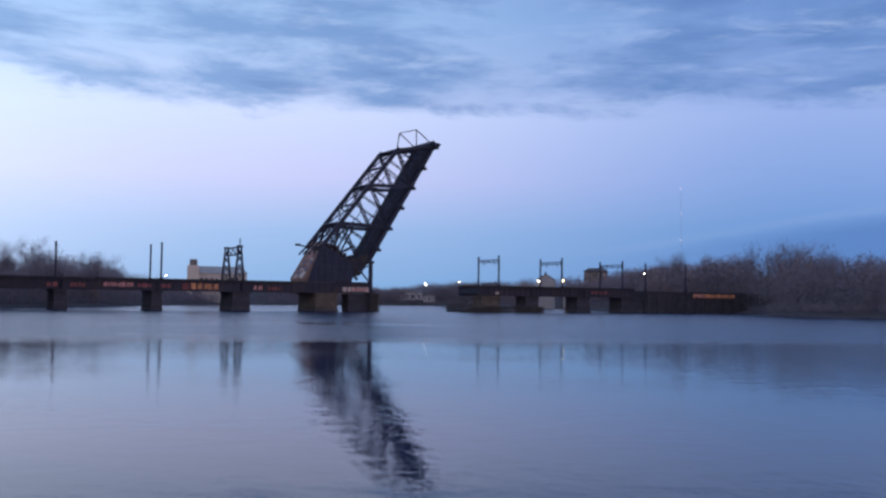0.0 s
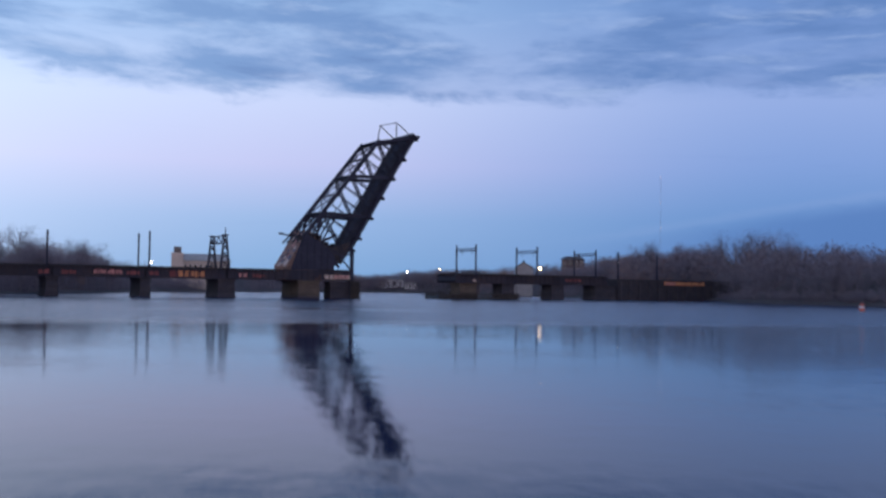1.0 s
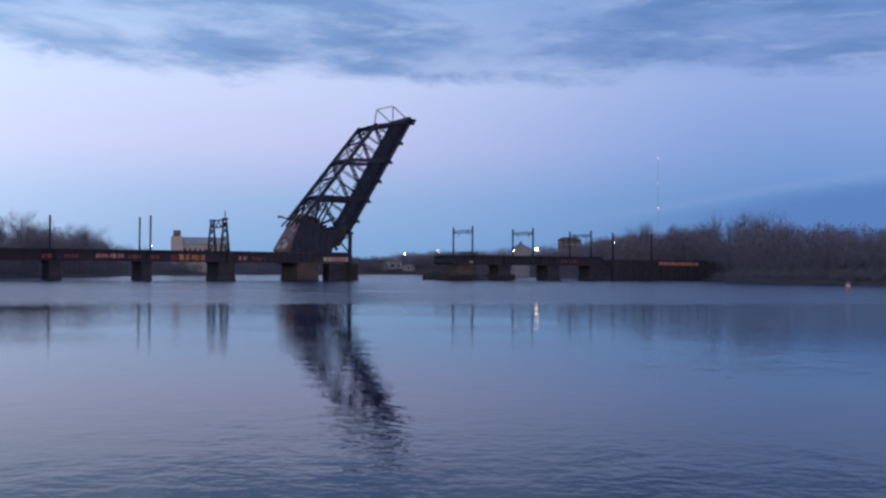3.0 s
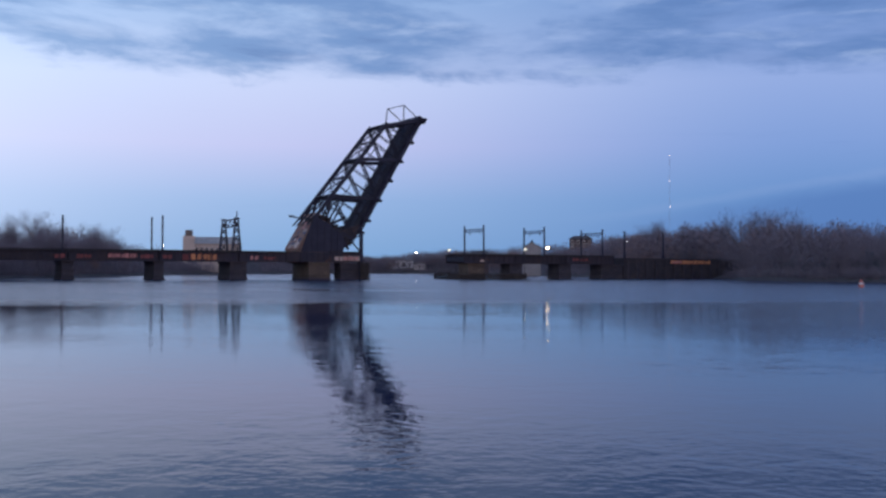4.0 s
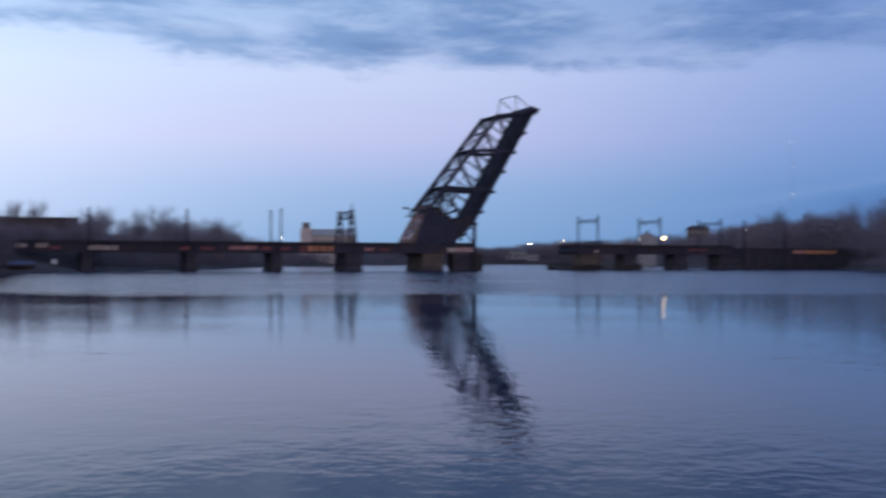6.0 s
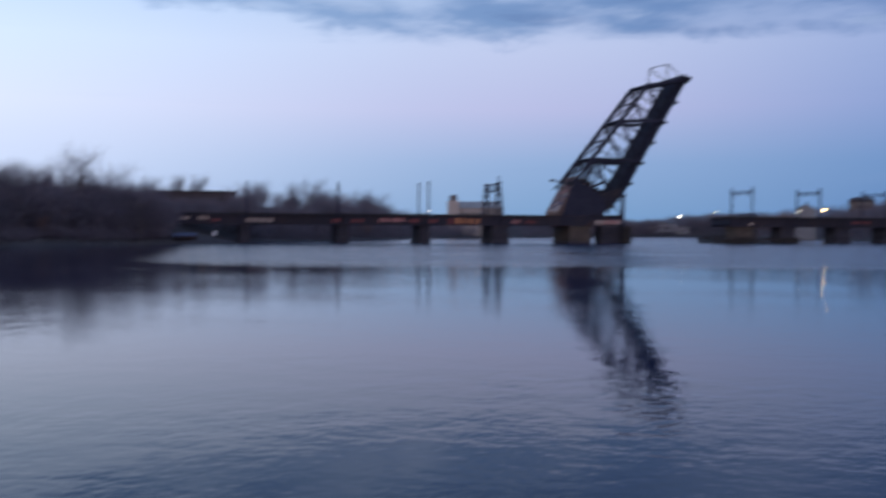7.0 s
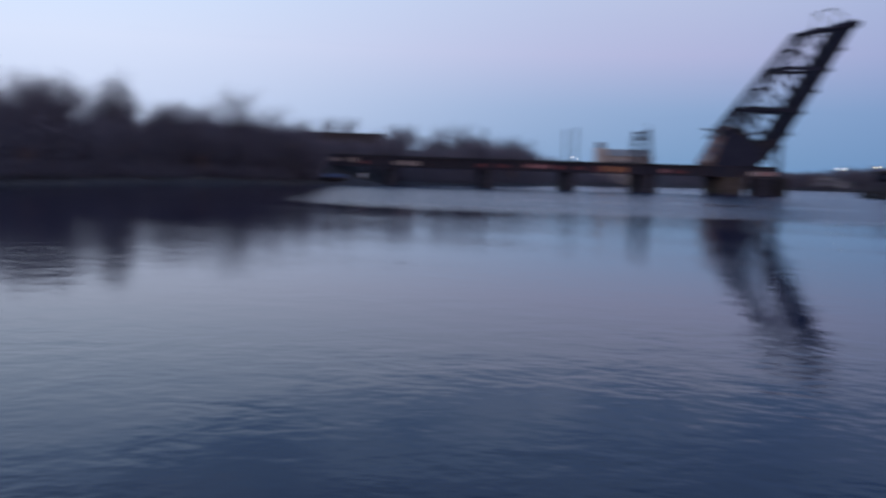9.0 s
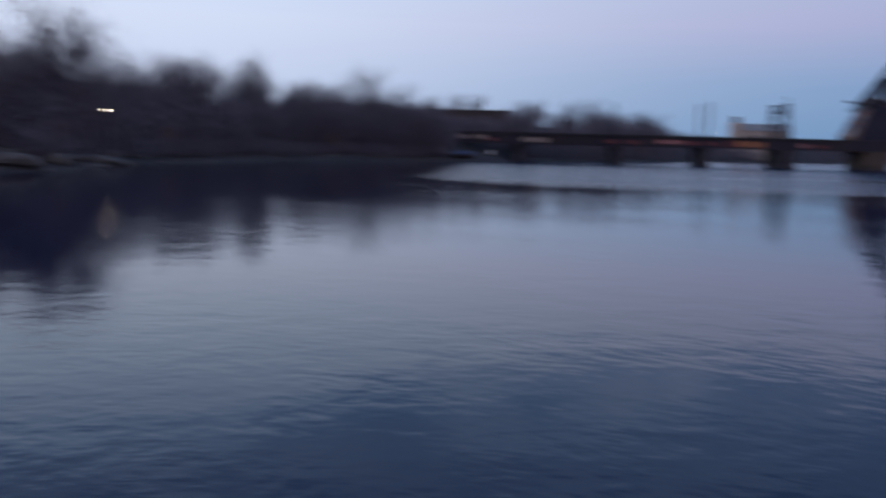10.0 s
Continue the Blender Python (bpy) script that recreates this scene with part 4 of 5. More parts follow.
# trees that stand out of the canopy: bearing, height of the top over the horizon in degrees, metres away, kind
for b, deg, far, k in ((-50.5, 6.9, 112, 6), (-49.4, 6.2, 120, 3), (-51.6, 6.2, 106, 0), (-53.3, 6.2, 98, 6), (-55.6, 7.5, 96, 6), (-58.2, 7.0, 95, 6),
                       (-40.0, 4.6, 180, 3), (-40.9, 4.2, 182, 0), (-42.8, 4.3, 172, 1), (-36.9, 3.7, 200, 1), (-36.1, 3.6, 204, 3), (-35.3, 3.85, 203, 3), (-34.4, 3.75, 210, 0),
                       (-34.8, 3.1, 207, 2), (-33.9, 2.9, 208, 2), (-32.8, 3.0, 218, 0), (-31.2, 3.1, 226, 2), (-30.7, 2.7, 230, 0), (-29.3, 2.95, 332, 0), (-28.8, 3.1, 334, 2),
                       (-28.2, 2.95, 336, 0), (-24.8, 2.6, 330, 0), (-23.1, 2.65, 335, 1), (-21.8, 2.65, 338, 0), (-19.3, 2.4, 340, 4), (-18.8, 2.2, 338, 4), (22.6, 2.9, 330, 2)):
    x, y = far * math.sin(radians(b)), far * math.cos(radians(b))
    plant(x, y, EYE_Z + far * math.tan(radians(deg)) - ground_z(x, y), k, tr.uniform(0, 360))


# woods too far to count, and the brush under the trees
def scatter_woods(name, label, spots, mat_main, per, seed, width):
    """One mesh of clumped twigs and stems: spots are x, y, height, spread."""
    g = np.random.RandomState(seed)
    verts = []
    for x, y, tall, spread in spots:
        z = ground_z(x, y)
        n = per
        c = g.normal(0, 1, (n, 3))
        c /= np.linalg.norm(c, axis=1)[:, None]
        c *= g.uniform(0.25, 1.0, (n, 1)) ** 0.6
        c[:, 2] *= g.uniform(0.7, 1.05, n)
        at = np.array([x, y, z + tall * 0.5]) + c * [spread, spread, tall * 0.46]
        way = c * [0.6, 0.6, 0.4] + g.normal(0, 0.4, (n, 3)) + [0, 0, 0.25]
        way /= np.linalg.norm(way, axis=1)[:, None]
        side = np.cross(way, g.normal(0, 1, (n, 3)))
        side /= np.linalg.norm(side, axis=1)[:, None]
        length = tall * g.uniform(0.06, 0.14, (n, 1))
        w = width * g.uniform(0.6, 1.4, (n, 1))
        verts.append(np.stack([at - side * w / 2, at + side * w / 2, at + way * length], 1).reshape(-1, 3))
        # stem
        lean = g.normal(0, 0.05, 2) * tall
        verts.append(np.array([[x - 0.12, y, z - 0.3], [x + 0.12, y, z - 0.3], [x + lean[0], y + lean[1], z + tall * 0.8]]))
    v = np.concatenate(verts)
    me = bpy.data.meshes.new(name)
    me.from_pydata(v.tolist(), [], np.arange(len(v)).reshape(-1, 3).tolist())
    me.materials.append(mat_main)
    return tagged(new(name, me), label, "woods", kind="stuff")


fr = random.Random(33)
far_spots, russet_spots, brush_spots = [], [], []
for i in range(620):
    b = fr.uniform(-24, 13) if i < 420 else fr.uniform(9, 34)
    s = fr.uniform(330, 860) if i < 420 else fr.uniform(235, 420)
    x, y = s * math.sin(radians(b)), s * math.cos(radians(b))
    if float(shore_distance(np.array([x]), np.array([y]))[0]) > 3:
        tall = tree_height(x, y, fr.choice((0.7, 0.85, 0.95, 1.02)))
        if tall > 2.5:
            (russet_spots if fr.random() < 0.25 else far_spots).append((x, y, tall, tall * fr.uniform(0.28, 0.5)))
for i in range(2000):
    b0, b1, far = ((-66, -16, 430), (-66, -30, 430), (9, 34, 430), (-27, 12, 820))[i % 4]
    spot = bank_spot(b0, b1, 0.0, 22 if i % 3 == 0 else 3.5, fr, far)
    if spot:
        big = 1.7 if i % 4 == 3 else 1.0
        brush_spots.append((*spot, fr.uniform(1.2, 3.4) * big, fr.uniform(0.8, 1.8) * big))
for i in range(190):
    b, d = (fr.uniform(1.5, 12.0), fr.uniform(420, 540)) if i < 110 else (fr.uniform(8.8, 16.5), fr.uniform(335, 430))
    x, y = d * math.sin(radians(b)), d * math.cos(radians(b))
    if float(shore_distance(np.array([x]), np.array([y]))[0]) > 2 and abs(b - 5.6) > 0.7 and abs(b - 8.3) > 0.7:
        tall = tree_height(x, y, fr.uniform(0.7, 1.0))
        if tall > 2:
            far_spots.append((x, y, tall, tall * fr.uniform(0.3, 0.5)))
for i in range(170):
    spot = bank_spot(-10, 3.5, 2, 60, fr, 900)
    if spot:
        tall = tree_height(*spot, fr.uniform(0.75, 1.1))
        if tall > 2:
            far_spots.append((*spot, tall, tall * fr.uniform(0.35, 0.6)))
for i in range(90):
    b, d = fr.uniform(-16.0, -8.5), fr.uniform(436, 472)
    x, y = d * math.sin(radians(b)), d * math.cos(radians(b))
    tall = EYE_Z + d * math.tan(radians(fr.uniform(0.35, 0.75))) - ground_z(x, y)
    if tall > 1.2 and float(shore_distance(np.array([x]), np.array([y]))[0]) > 1:
        far_spots.append((x, y, tall, tall * fr.uniform(0.5, 0.9)))
for i in range(70):
    b, d = fr.uniform(7.2, 9.6), fr.uniform(418, 456)
    x, y = d * math.sin(radians(b)), d * math.cos(radians(b))
    tall = EYE_Z + d * math.tan(radians(fr.uniform(0.9, 1.5))) - ground_z(x, y)
    if tall > 1.2:
        far_spots.append((x, y, tall, tall * fr.uniform(0.4, 0.7)))
for i in range(260):
    spot = bank_spot(-7.5, 4.8, 6, 46, fr, 900)
    if spot:
        tall = tree_height(*spot, fr.uniform(0.6, 1.05))
        if tall > 2:
            (russet_spots if fr.random() < 0.4 else far_spots).append((*spot, tall, tall * fr.uniform(0.4, 0.7)))
thicket_spots = []
for i in range(130):
    b, d = fr.uniform(-34.5, -30.0), fr.uniform(216, 264)
    x, y = d * math.sin(radians(b)), d * math.cos(radians(b))
    local = BRIDGE.inverted() @ Vector((x, y, 0))
    tall = tree_height(x, y, fr.uniform(0.7, 1.0))
    if tall > 2 and not (-140 < local.x and -3 < local.y < 13) and float(shore_distance(np.array([x]), np.array([y]))[0]) > 1:
        thicket_spots.append((x, y, tall, tall * fr.uniform(0.25, 0.42)))
for i in range(60):
    b, d = fr.uniform(-31.5, -25.0), fr.uniform(238, 286)
    x, y = d * math.sin(radians(b)), d * math.cos(radians(b))
    local = BRIDGE.inverted() @ Vector((x, y, 0))
    tall = tree_height(x, y, fr.uniform(0.6, 0.94))
    if tall > 2 and local.y > 14:
        thicket_spots.append((x, y, tall, tall * fr.uniform(0.25, 0.42)))
for i in range(940):
    spot = bank_spot(*((-37, -28.5) if i >= 760 else (-66, -17) if i % 3 else (9, 34)), 3, 44, fr)
    if spot:
        tall = tree_height(*spot, fr.uniform(0.62, 0.9))
        if tall > 2:
            thicket_spots.append((*spot, tall, tall * fr.uniform(0.25, 0.42)))
scatter_woods("bank_thicket", "dense thicket of leafless grey stems on the banks", thicket_spots, TWIG, 380, 44, 0.06)
scatter_woods("far_woods", "leafless grey-brown woods on the far hills", far_spots, TWIG, 260, 41, 0.2)
scatter_woods("russet_woods", "leafless woods with a russet tint on the far hills", russet_spots, RUSSET, 260, 42, 0.2)
scatter_woods("undergrowth", "tangled leafless brush along the river banks", brush_spots, TWIG, 190, 43, 0.06)


# shore stones and driftwood
def stone_heap(name, label, spots, seed):
    r = random.Random(seed)
    bm = bmesh.new()
    for x, y, z, s in spots:
        made = bmesh.ops.create_icosphere(bm, subdivisions=1, radius=1.0)
        m = pose(x, y, z, r.uniform(-20, 20), r.uniform(-20, 20), r.uniform(0, 360)) @ Matrix.Diagonal((s * r.uniform(0.8, 1.5), s * r.uniform(0.7, 1.1), s * r.uniform(0.45, 0.7), 1))
        for v in made["verts"]:
            v.co = m @ (v.co * r.uniform(0.8, 1.15))
    return solid(name, bm, ROCK, Matrix.Identity(4), label, "rocks", kind="stuff")


sr = random.Random(51)
spots = []
for (ax, ay), (bx, by) in zip(RIVER[1:8], RIVER[2:9]):
    n = int(math.hypot(bx - ax, by - ay) * 1.3)
    for i in range(n):
        k = i / n
        x, y = ax + (bx - ax) * k - sr.uniform(-0.6, 2.4), ay + (by - ay) * k + sr.uniform(-0.8, 0.8)
        spots.append((x, y, max(0.0, ground_z(x, y)) + 0.02, sr.uniform(0.2, 0.6)))
stone_heap("shore_stones", "grey stones strewn along the muddy water line", spots, 52)
for x, y, turn, length, rad in ((-73.5, 44, 62, 7.0, 0.24), (-76, 50, 130, 8.5, 0.28), (-74, 55.5, 48, 6.0, 0.2), (-68, 37, 25, 6.5, 0.22), (-80, 66, 155, 6.0, 0.2), (-78, 47, 140, 7.0, 0.24)):
    t = thing("driftwood_log", pose(x, y, ground_z(x, y) + rad * 0.9, 0, -6, turn), "bleached fallen log lying on the river bank", "log", "fallen logs on the bank")
    bm = bmesh.new()
    r = random.Random(int(length * 100))
    bent(bm, (-length / 2, 0, 0), (1, 0, 0.02), length, rad, rad * 0.5, r, 5, 0.0, 7)
    part("stem", bm, ROCK, t)
    for k in range(3):
        bm = bmesh.new()
        bent(bm, (length * r.uniform(-0.1, 0.35), 0, 0.05), (0.6, r.uniform(-1, 1), 0.7), r.uniform(0.8, 1.8), rad * 0.4, rad * 0.12, r, 2, 0.1, 5)
        part("branch_stub", bm, ROCK, t)


# pale ledges of rock stepping down the near end of the bank
lr = random.Random(61)
for k in range(26):
    b, far = radians(lr.uniform(-60.0, -48.5)), lr.uniform(0.5, 13.0)
    ds = np.arange(60.0, 140.0, 1.0)
    inland = shore_distance(ds * math.sin(b), ds * math.cos(b))
    d = float(ds[np.nonzero(inland > 0.2)[0][0]]) + far
    x, y = d * math.sin(b), d * math.cos(b)
    bm = bmesh.new()
    bmesh.ops.create_icosphere(bm, subdivisions=2, radius=1.0)
    a, w, hh = lr.uniform(1.2, 3.0), lr.uniform(0.7, 1.4), lr.uniform(0.3, 0.7)
    off = lr.uniform(0, 50)
    for v in bm.verts:
        c = v.co
        bulge = 1.0 + 0.35 * noise.noise(c * 1.7 + Vector((off, 0, 0)))
        v.co = Vector((math.copysign(abs(c.x) ** 0.6, c.x) * a, math.copysign(abs(c.y) ** 0.6, c.y) * w, math.copysign(abs(c.z) ** 0.5, c.z) * hh)) * bulge
    solid("rock_ledge", bm, ROCK, pose(x, y, ground_z(x, y) + hh * 0.2, lr.uniform(-8, 8), lr.uniform(-10, 10), math.degrees(-b) + lr.uniform(-25, 25)),
          "pale grey slab of rock on the river bank", "rock", "rock ledges on the bank")


# ---- buildings ----
def put_window(parent, x, y, z, w, hgt, lit, face):
    """A window set on a wall; face: 1 for a wall that looks to -y, 0 for one that looks to -x."""
    bm = bmesh.new()
    d = 0.12
    if face:
        for a in ((x - w / 2 - d, x - w / 2, z, z + hgt), (x + w / 2, x + w / 2 + d, z, z + hgt), (x - w / 2 - d, x + w / 2 + d, z + hgt, z + hgt + d), (x - w / 2 - d, x + w / 2 + d, z - d, z)):
            add_box(bm, a[0], a[1], y - 0.1, y + 0.05, a[2], a[3])
    else:
        for a in ((y - w / 2 - d, y - w / 2, z, z + hgt), (y + w / 2, y + w / 2 + d, z, z + hgt), (y - w / 2 - d, y + w / 2 + d, z + hgt, z + hgt + d), (y - w / 2 - d, y + w / 2 + d, z - d, z)):
            add_box(bm, x - 0.1, x + 0.05, a[0], a[1], a[2], a[3])
    win = part("window", bm, WHITE_PAINT, parent)
    bm = bmesh.new()
    if face:
        add_box(bm, x - w / 2, x + w / 2, y - 0.03, y + 0.03, z, z + hgt)
    else:
        add_box(bm, x - 0.03, x + 0.03, y - w / 2, y + w / 2, z, z + hgt)
    part("pane", bm, WINDOW_LIT if lit else GLASS, win)


def house(bearing, far, top_deg, w, d, storeys, wall, label, turn=0.0, hip=False, lit=0.2, rh=2.6):
    x, y = far * math.sin(radians(bearing)), far * math.cos(radians(bearing))
    z0 = ground_z(x, y)
    ridge = EYE_Z + far * math.tan(radians(top_deg)) - z0
    eave = max(2.8, ridge - rh)
    t = thing("house", pose(x, y, z0, 0, 0, turn - bearing), label, "house", "houses across the river")
    bm = bmesh.new()
    add_box(bm, -w / 2, w / 2, -d / 2, d / 2, -1.5, eave)
    if not hip:
        a = [bm.verts.new((sx * w / 2, yy, zz)) for sx in (-1, 1) for yy, zz in ((-d / 2, eave), (d / 2, eave), (0, ridge - 0.15))]
        bm.faces.new(a[:3]), bm.faces.new(a[3:])
    part("wall", bm, wall, t)
    bm = bmesh.new()
    o = 0.4
    if hip:
        base = [bm.verts.new((sx * (w / 2 + o), sy * (d / 2 + o), eave)) for sx, sy in ((-1, -1), (1, -1), (1, 1), (-1, 1))]
        tops = [bm.verts.new((sx * w * 0.3, 0, ridge)) for sx in (-1, 1)]
        for f in ((base[0], base[1], tops[1], tops[0]), (base[2], base[3], tops[0], tops[1]), (base[1], base[2], tops[1]), (base[3], base[0], tops[0]), tuple(base[::-1])):
            bm.faces.new(f)
    else:
        for s in (-1, 1):
            add_beam(bm, (0, s * (d / 4 + o / 2), (eave + ridge) / 2 - 0.1), (0, s * (d / 4 + o / 2), (eave + ridge) / 2 + 0.1), 0.01, 0.01)
            lo = [bm.verts.new((sx * (w / 2 + o), s * (d / 2 + o), eave - 0.25 + k)) for k in (0, 0.22) for sx in (-1, 1)]
            hi = [bm.verts.new((sx * (w / 2 + o), 0, ridge - 0.1 + k)) for k in (0, 0.22) for sx in (-1, 1)]
            for f in ((lo[0], lo[1], hi[1], hi[0]), (lo[2], lo[3], hi[3], hi[2]), (lo[0], lo[1], lo[3], lo[2]), (lo[0], lo[2], hi[2], hi[0]), (lo[1], lo[3], hi[3], hi[1])):
                bm.faces.new(f)
    roof = part("roof", bm, ROOF, t)
    bm = bmesh.new()
    add_box(bm, w * 0.2, w * 0.2 + 0.8, -0.4, 0.4, ridge - 1.0, ridge + 0.9)
    part("chimney", bm, BRICK_DARK, roof)
    r = random.Random(int(bearing * 100) + 7)
    n = max(2, int(w / 2.6))
    for s in range(storeys):
        for i in range(n):
            put_window(t, -w / 2 + w * (i + 0.5) / n, -d / 2, eave - 2.4 - s * 2.8, 1.0, 1.5, r.random() < lit, 1)
    return t


house(8.38, 470, 1.98, 10.5, 8, 2, BRICK_DARK, "large dark brick house with a dark hipped roof on the hill", hip=True, lit=0.0, rh=1.5)
house(5.6, 455, 1.62, 8.5, 8, 2, CLAPBOARD, "white clapboard gabled house above the river", turn=90, lit=0.3)
house(2.6, 560, 1.1, 10, 8, 1, BRICK_DARK, "low dark house on the far shore", lit=0.2)
house(1.0, 730, 0.85, 14, 9, 1, CLAPBOARD_TAN, "long tan house on the far shore", lit=0.2)
house(9.1, 445, 1.25, 12, 8, 1, CLAPBOARD, "low white house by the far approach", lit=0.1, rh=2.0)
house(7.15, 440, 0.98, 9, 7, 1, CLAPBOARD, "small pale house behind the far approach", lit=0.0, rh=2.4)

# white sheds and moored hulls on the far shore
for b, far, w, hgt in ((-2.55, 716, 9, 4.2), (-1.75, 718, 13, 5.2), (-0.85, 714, 8, 4.0), (3.5, 722, 12, 6.4)):
    x, y = far * math.sin(radians(b)), far * math.cos(radians(b))
    z0 = max(0.3, ground_z(x, y))
    t = thing("boat_shed", pose(x, y, z0, 0, 0, -b), "low white boat shed at the far water's edge", "shed", "white sheds on the far shore")
    bm = bmesh.new()
    add_box(bm, -w / 2, w / 2, -3, 3, -1.2, hgt * 0.75)
    part("wall", bm, WHITE_PAINT, t)
    bm = bmesh.new()
    add_prism(bm, [(-w / 2 - 0.3, hgt * 0.75), (w / 2 + 0.3, hgt * 0.75), (w / 2 - 1.5, hgt), (-w / 2 + 1.5, hgt)], -3.3, 3.3)
    part("roof", bm, CLAPBOARD, t)
    for i in range(3):
        bm = bmesh.new()
        add_box(bm, -w / 2 + w * (i + 0.25) / 3, -w / 2 + w * (i + 0.75) / 3, -3.06, -2.95, 0.2, hgt * 0.55)
        part("door", bm, ROOF if i % 2 else CLAPBOARD, t)

# the cream building with its stair tower, beyond the bridge
t = thing("mill_building", pose(-107, 482, ground_z(-107, 482), 0, 0, 12.7), "cream plastered mill building with a square corner tower", "building")
z0 = ground_z(-107, 482)
bm = bmesh.new()
add_box(bm, -13.0, 13.0, -8, 8, -2, 14.6 - z0)
bevel(bm, 0.05)
part("wall", bm, PLASTER, t)
bm = bmesh.new()
base = [bm.verts.new((sx * 13.4, sy * 8.4, 14.6 - z0)) for sx, sy in ((-1, -1), (1, -1), (1, 1), (-1, 1))]
ridge = [bm.verts.new((x, y, 18.0 - z0)) for x, y in ((-8.6, -2.0), (11.0, -2.0), (11.0, 2.0), (-8.6, 2.0))]
for i in range(4):
    bm.faces.new((base[i], base[(i + 1) % 4], ridge[(i + 1) % 4], ridge[i]))
bm.faces.new(ridge), bm.faces.new(base[::-1])
part("roof", bm, MILL_ROOF, t, "pale grey-green sloping roof")
for i in range(9):
    put_window(t, -7.6 + i * 2.35, -8.02, 10.2 - z0, 1.0, 2.4, False, 1)
bm = bmesh.new()
add_box(bm, -14.0, -8.6, -9.0, -3.6, -2, 18.2 - z0)
bevel(bm, 0.05)
tower = part("tower", bm, PLASTER, t)
bm = bmesh.new()
add_box(bm, -13.0, -9.6, -8.0, -4.6, 18.2 - z0, 21.0 - z0)
bevel(bm, 0.1)
part("tower_top", bm, CLAPBOARD_TAN, tower, "dark louvred tower top")

# a long dark building on the slope behind the bridge's landing
bx, by = 300 * math.sin(radians(-28.4)), 300 * math.cos(radians(-28.4))
z0 = ground_z(bx, by)
top = EYE_Z + 300 * math.tan(radians(2.28)) - z0
t = thing("long_building", pose(bx, by, z0, 0, 0, 28.4), "long dark brick building with a flat roof above the bank", "building")
bm = bmesh.new()
add_box(bm, -12.5, 11.6, -5, 5, -3, top - 0.4)
part("wall", bm, BRICK_DARK, t)
bm = bmesh.new()
add_box(bm, -12.8, 11.9, -5.3, 5.3, top - 0.4, top)
part("roof", bm, ROOF, t)


# ---- lamps ----
def street_lamp(bearing, deg, far, mat, size, label, post=6.5):
    x, y = far * math.sin(radians(bearing)), far * math.cos(radians(bearing))
    z = EYE_Z + far * math.tan(radians(deg))
    z0 = min(ground_z(x, y), z - 3.0)
    t = thing("street_lamp", pose(x, y, z0, 0, 0, -bearing), label, "street lamp", "street lamps across the river")
    bm = bmesh.new()
    add_tube(bm, (0, 0.9, -0.3), (0, 0.9, z - z0 + 0.3), 0.12, 0.07, 8)
    part("pole", bm, STEEL, t)
    bm = bmesh.new()
    add_tube(bm, (0, 0.9, z - z0 + 0.3), (0, -0.2, z - z0 + size + 0.05), 0.06, 0.05, 6)
    part("arm", bm, STEEL, t)
    bm = bmesh.new()
    bmesh.ops.create_uvsphere(bm, u_segments=12, v_segments=8, radius=size)
    bm.transform(Matrix.Translation((0, -0.3, z - z0)) @ Matrix.Diagonal((1.0, 1.0, 0.75, 1)))
    part("head", bm, mat, t, "glowing lamp head")
    return t


street_lamp(-1.04, 0.97, 690, LAMP_WHITE, 0.38, "white street lamp lit on the far shore")
street_lamp(0.84, 1.14, 690, LAMP_WARM, 0.3, "warm street lamp lit on the far shore")
street_lamp(5.19, 1.21, 430, LAMP_WHITE, 0.24, "white street lamp lit beyond the far approach")
street_lamp(6.51, 1.28, 425, LAMP_WARM, 0.42, "bright orange street lamp lit beyond the far approach")
street_lamp(10.93, 1.67, 415, LAMP_WHITE, 0.22, "small white street lamp lit among trees")
street_lamp(-15.21, 1.28, 395, LAMP_WHITE, 0.22, "white street lamp lit behind the bridge")
street_lamp(-48.67, 1.72, 107, LAMP_WHITE, 0.1, "small white lamp lit among bare trees on the bank")

# radio mast far off
b, far = 13.33, 1500
t = thing("radio_mast", pose(far * math.sin(radians(b)), far * math.cos(radians(b)), 5), "tall thin lattice radio mast with faint beacons", "mast")
for k in range(3):
    bm = bmesh.new()
    a = 2.094 * k
    add_beam(bm, (0.7 * math.cos(a), 0.7 * math.sin(a), 0), (0.7 * math.cos(a), 0.7 * math.sin(a), 167), 0.06, 0.06, (0, 1, 0))
    part("leg", bm, CLAPBOARD, t)
bm = bmesh.new()
for i in range(55):
    for k in range(3):
        a, c = 2.094 * k, 2.094 * (k + 1)
        add_beam(bm, (0.7 * math.cos(a), 0.7 * math.sin(a), i * 3.0), (0.7 * math.cos(c), 0.7 * math.sin(c), i * 3.0 + 3.0), 0.03, 0.03, (0, 0, 1))
part("lattice", bm, CLAPBOARD, t)
for z in (92, 130, 167):
    bm = bmesh.new()
    bmesh.ops.create_uvsphere(bm, u_segments=8, v_segments=6, radius=0.55)
    bm.transform(Matrix.Translation((0, 0, z)))
    part("beacon", bm, LAMP_RED, t, "small glowing beacon")

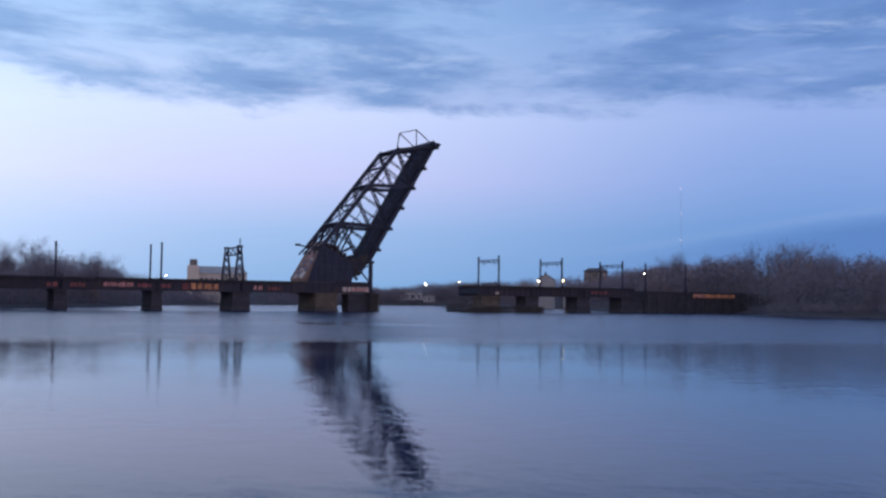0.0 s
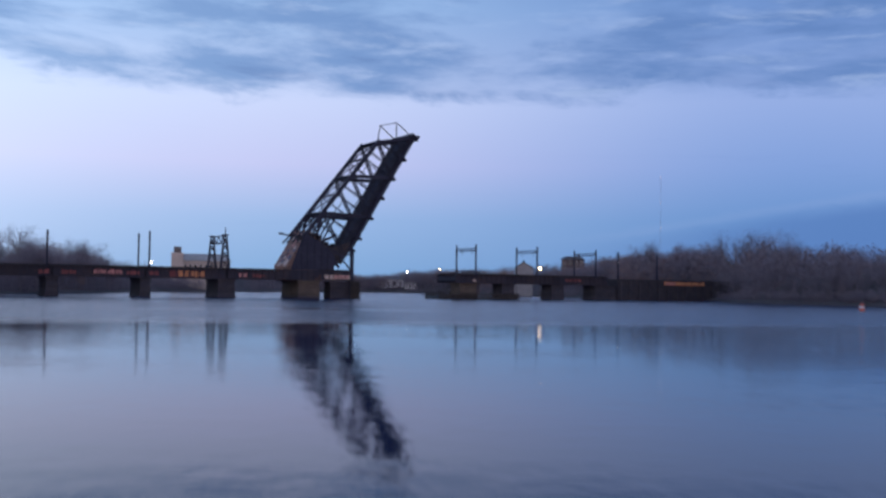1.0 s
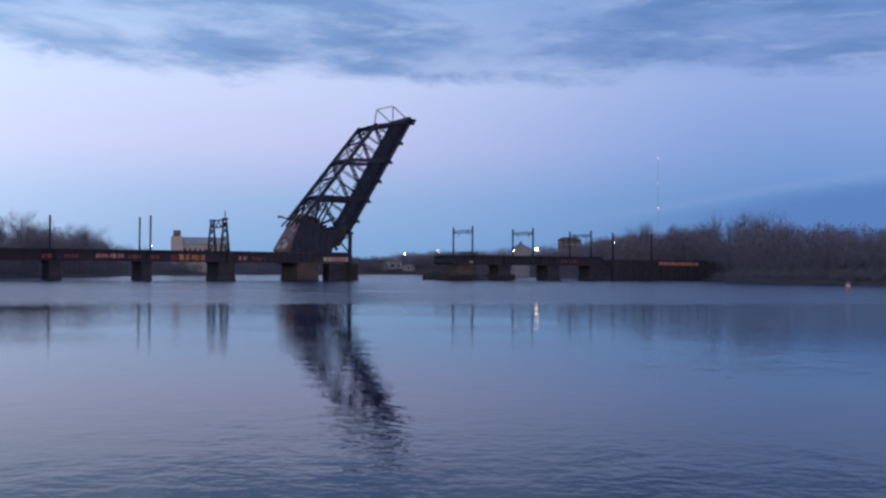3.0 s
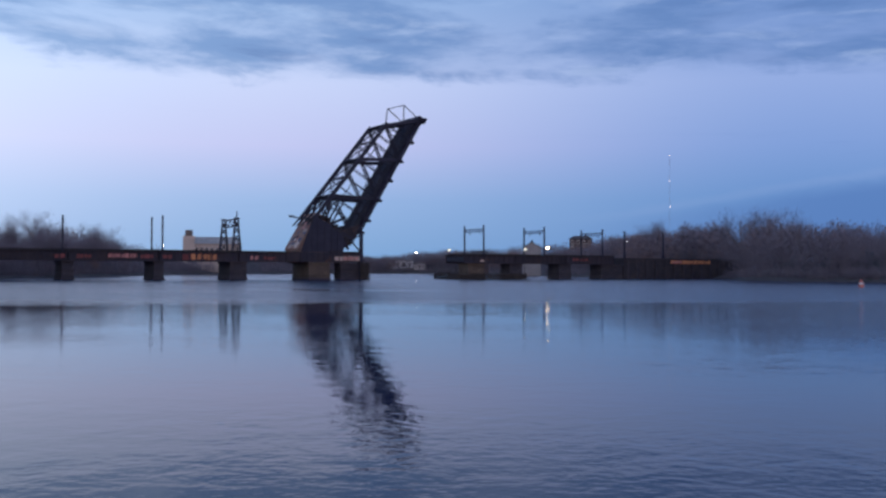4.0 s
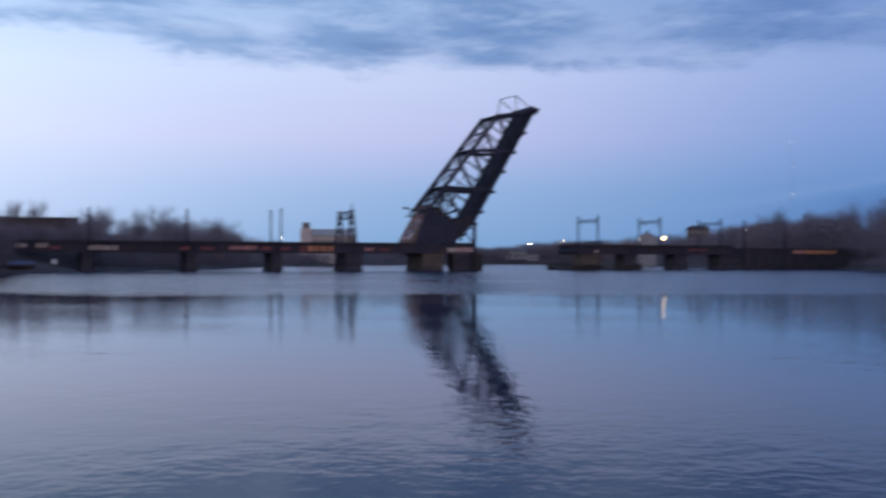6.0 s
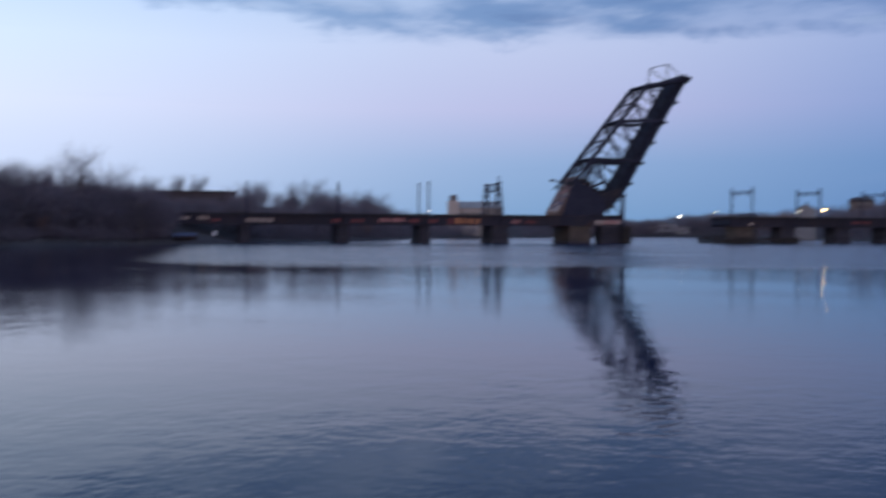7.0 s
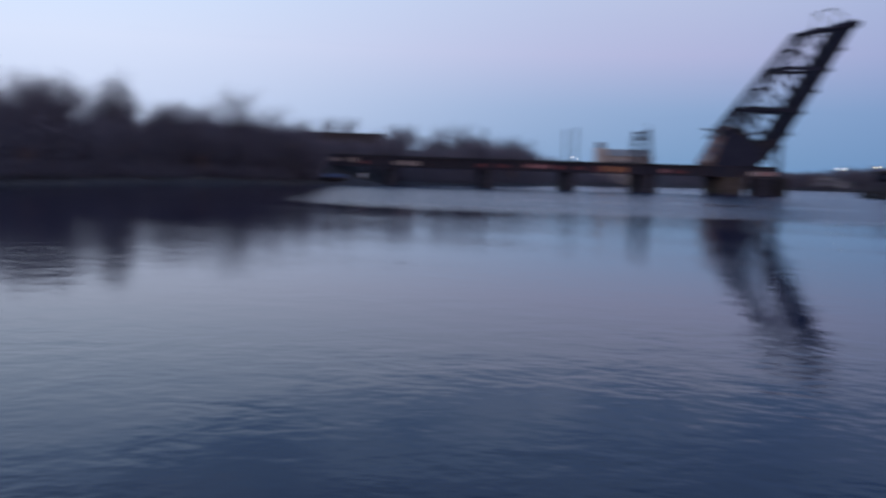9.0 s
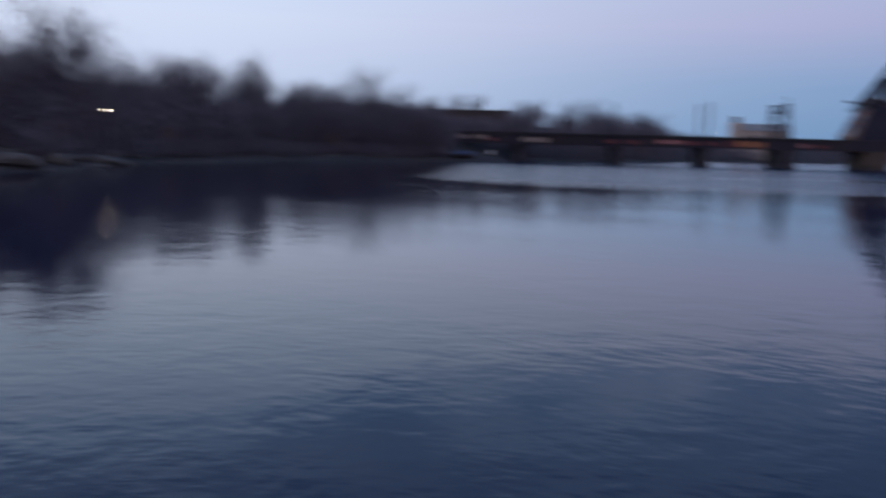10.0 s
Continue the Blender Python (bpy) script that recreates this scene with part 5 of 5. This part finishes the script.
# river buoy
t = thing("river_buoy", pose(68, 158, 0), "faded red and white can buoy floating on the river", "buoy")
bm = bmesh.new()
add_tube(bm, (0, 0, -0.5), (0, 0, 0.45), 0.45, 0.42, 14)
bevel(bm, 0.04)
part("hull", bm, BUOY_RED, t)
bm = bmesh.new()
add_tube(bm, (0, 0, 0.45), (0, 0, 0.75), 0.38, 0.34, 14)
part("band", bm, WHITE_PAINT, t, "white band")
bm = bmesh.new()
add_tube(bm, (0, 0, 0.75), (0, 0, 1.25), 0.3, 0.16, 12)
part("top", bm, BUOY_RED, t)

# a covered boat, and a board for a white spot, by the bridge's landing
bx, by = -105.0, 189.5
t = thing("covered_boat", pose(bx, by, ground_z(bx, by) + 0.1, 0, 0, 35), "small boat under a blue tarpaulin hauled out on the bank", "boat")
bm = bmesh.new()
ribs = [(-2.4, 0.75), (-1.2, 0.95), (0.4, 0.95), (1.7, 0.65), (2.6, 0.08)]
rows = [[bm.verts.new((x, s * w, z)) for s, z in ((-1, 0.8), (-0.75, 0.15), (0, -0.1), (0.75, 0.15), (1, 0.8))] for x, w in ribs]
for a, b in zip(rows[:-1], rows[1:]):
    for i in range(4):
        bm.faces.new((a[i], a[i + 1], b[i + 1], b[i]))
bm.faces.new(rows[0])
part("hull", bm, STEEL, t)
bm = bmesh.new()
rows = [[bm.verts.new((x, s * (w + 0.06), z)) for s, z in ((-1, 0.7), (-0.9, 0.95), (0, 1.5 - 0.05 * abs(x)), (0.9, 0.95), (1, 0.7))] for x, w in ribs]
for a, b in zip(rows[:-1], rows[1:]):
    for i in range(4):
        bm.faces.new((a[i], a[i + 1], b[i + 1], b[i]))
bm.faces.new(rows[0])
part("tarpaulin", bm, PAINTS["blue"], t, "blue tarpaulin cover")
# board and post are added in place of a white spot of unknown nature
bx, by = -99.6, 192.5
t = thing("bank_sign", pose(bx, by, ground_z(bx, by), 0, 0, 27), "small white board on a post, put for an unidentified white spot by the water", "sign")
bm = bmesh.new()
add_tube(bm, (0, 0.05, -0.4), (0, 0.05, 1.9), 0.05, 0.05, 8)
part("post", bm, STEEL, t)
bm = bmesh.new()
add_box(bm, -0.4, 0.4, -0.03, 0.0, 0.95, 1.9)
bevel(bm, 0.01)
part("board", bm, WHITE_PAINT, t)
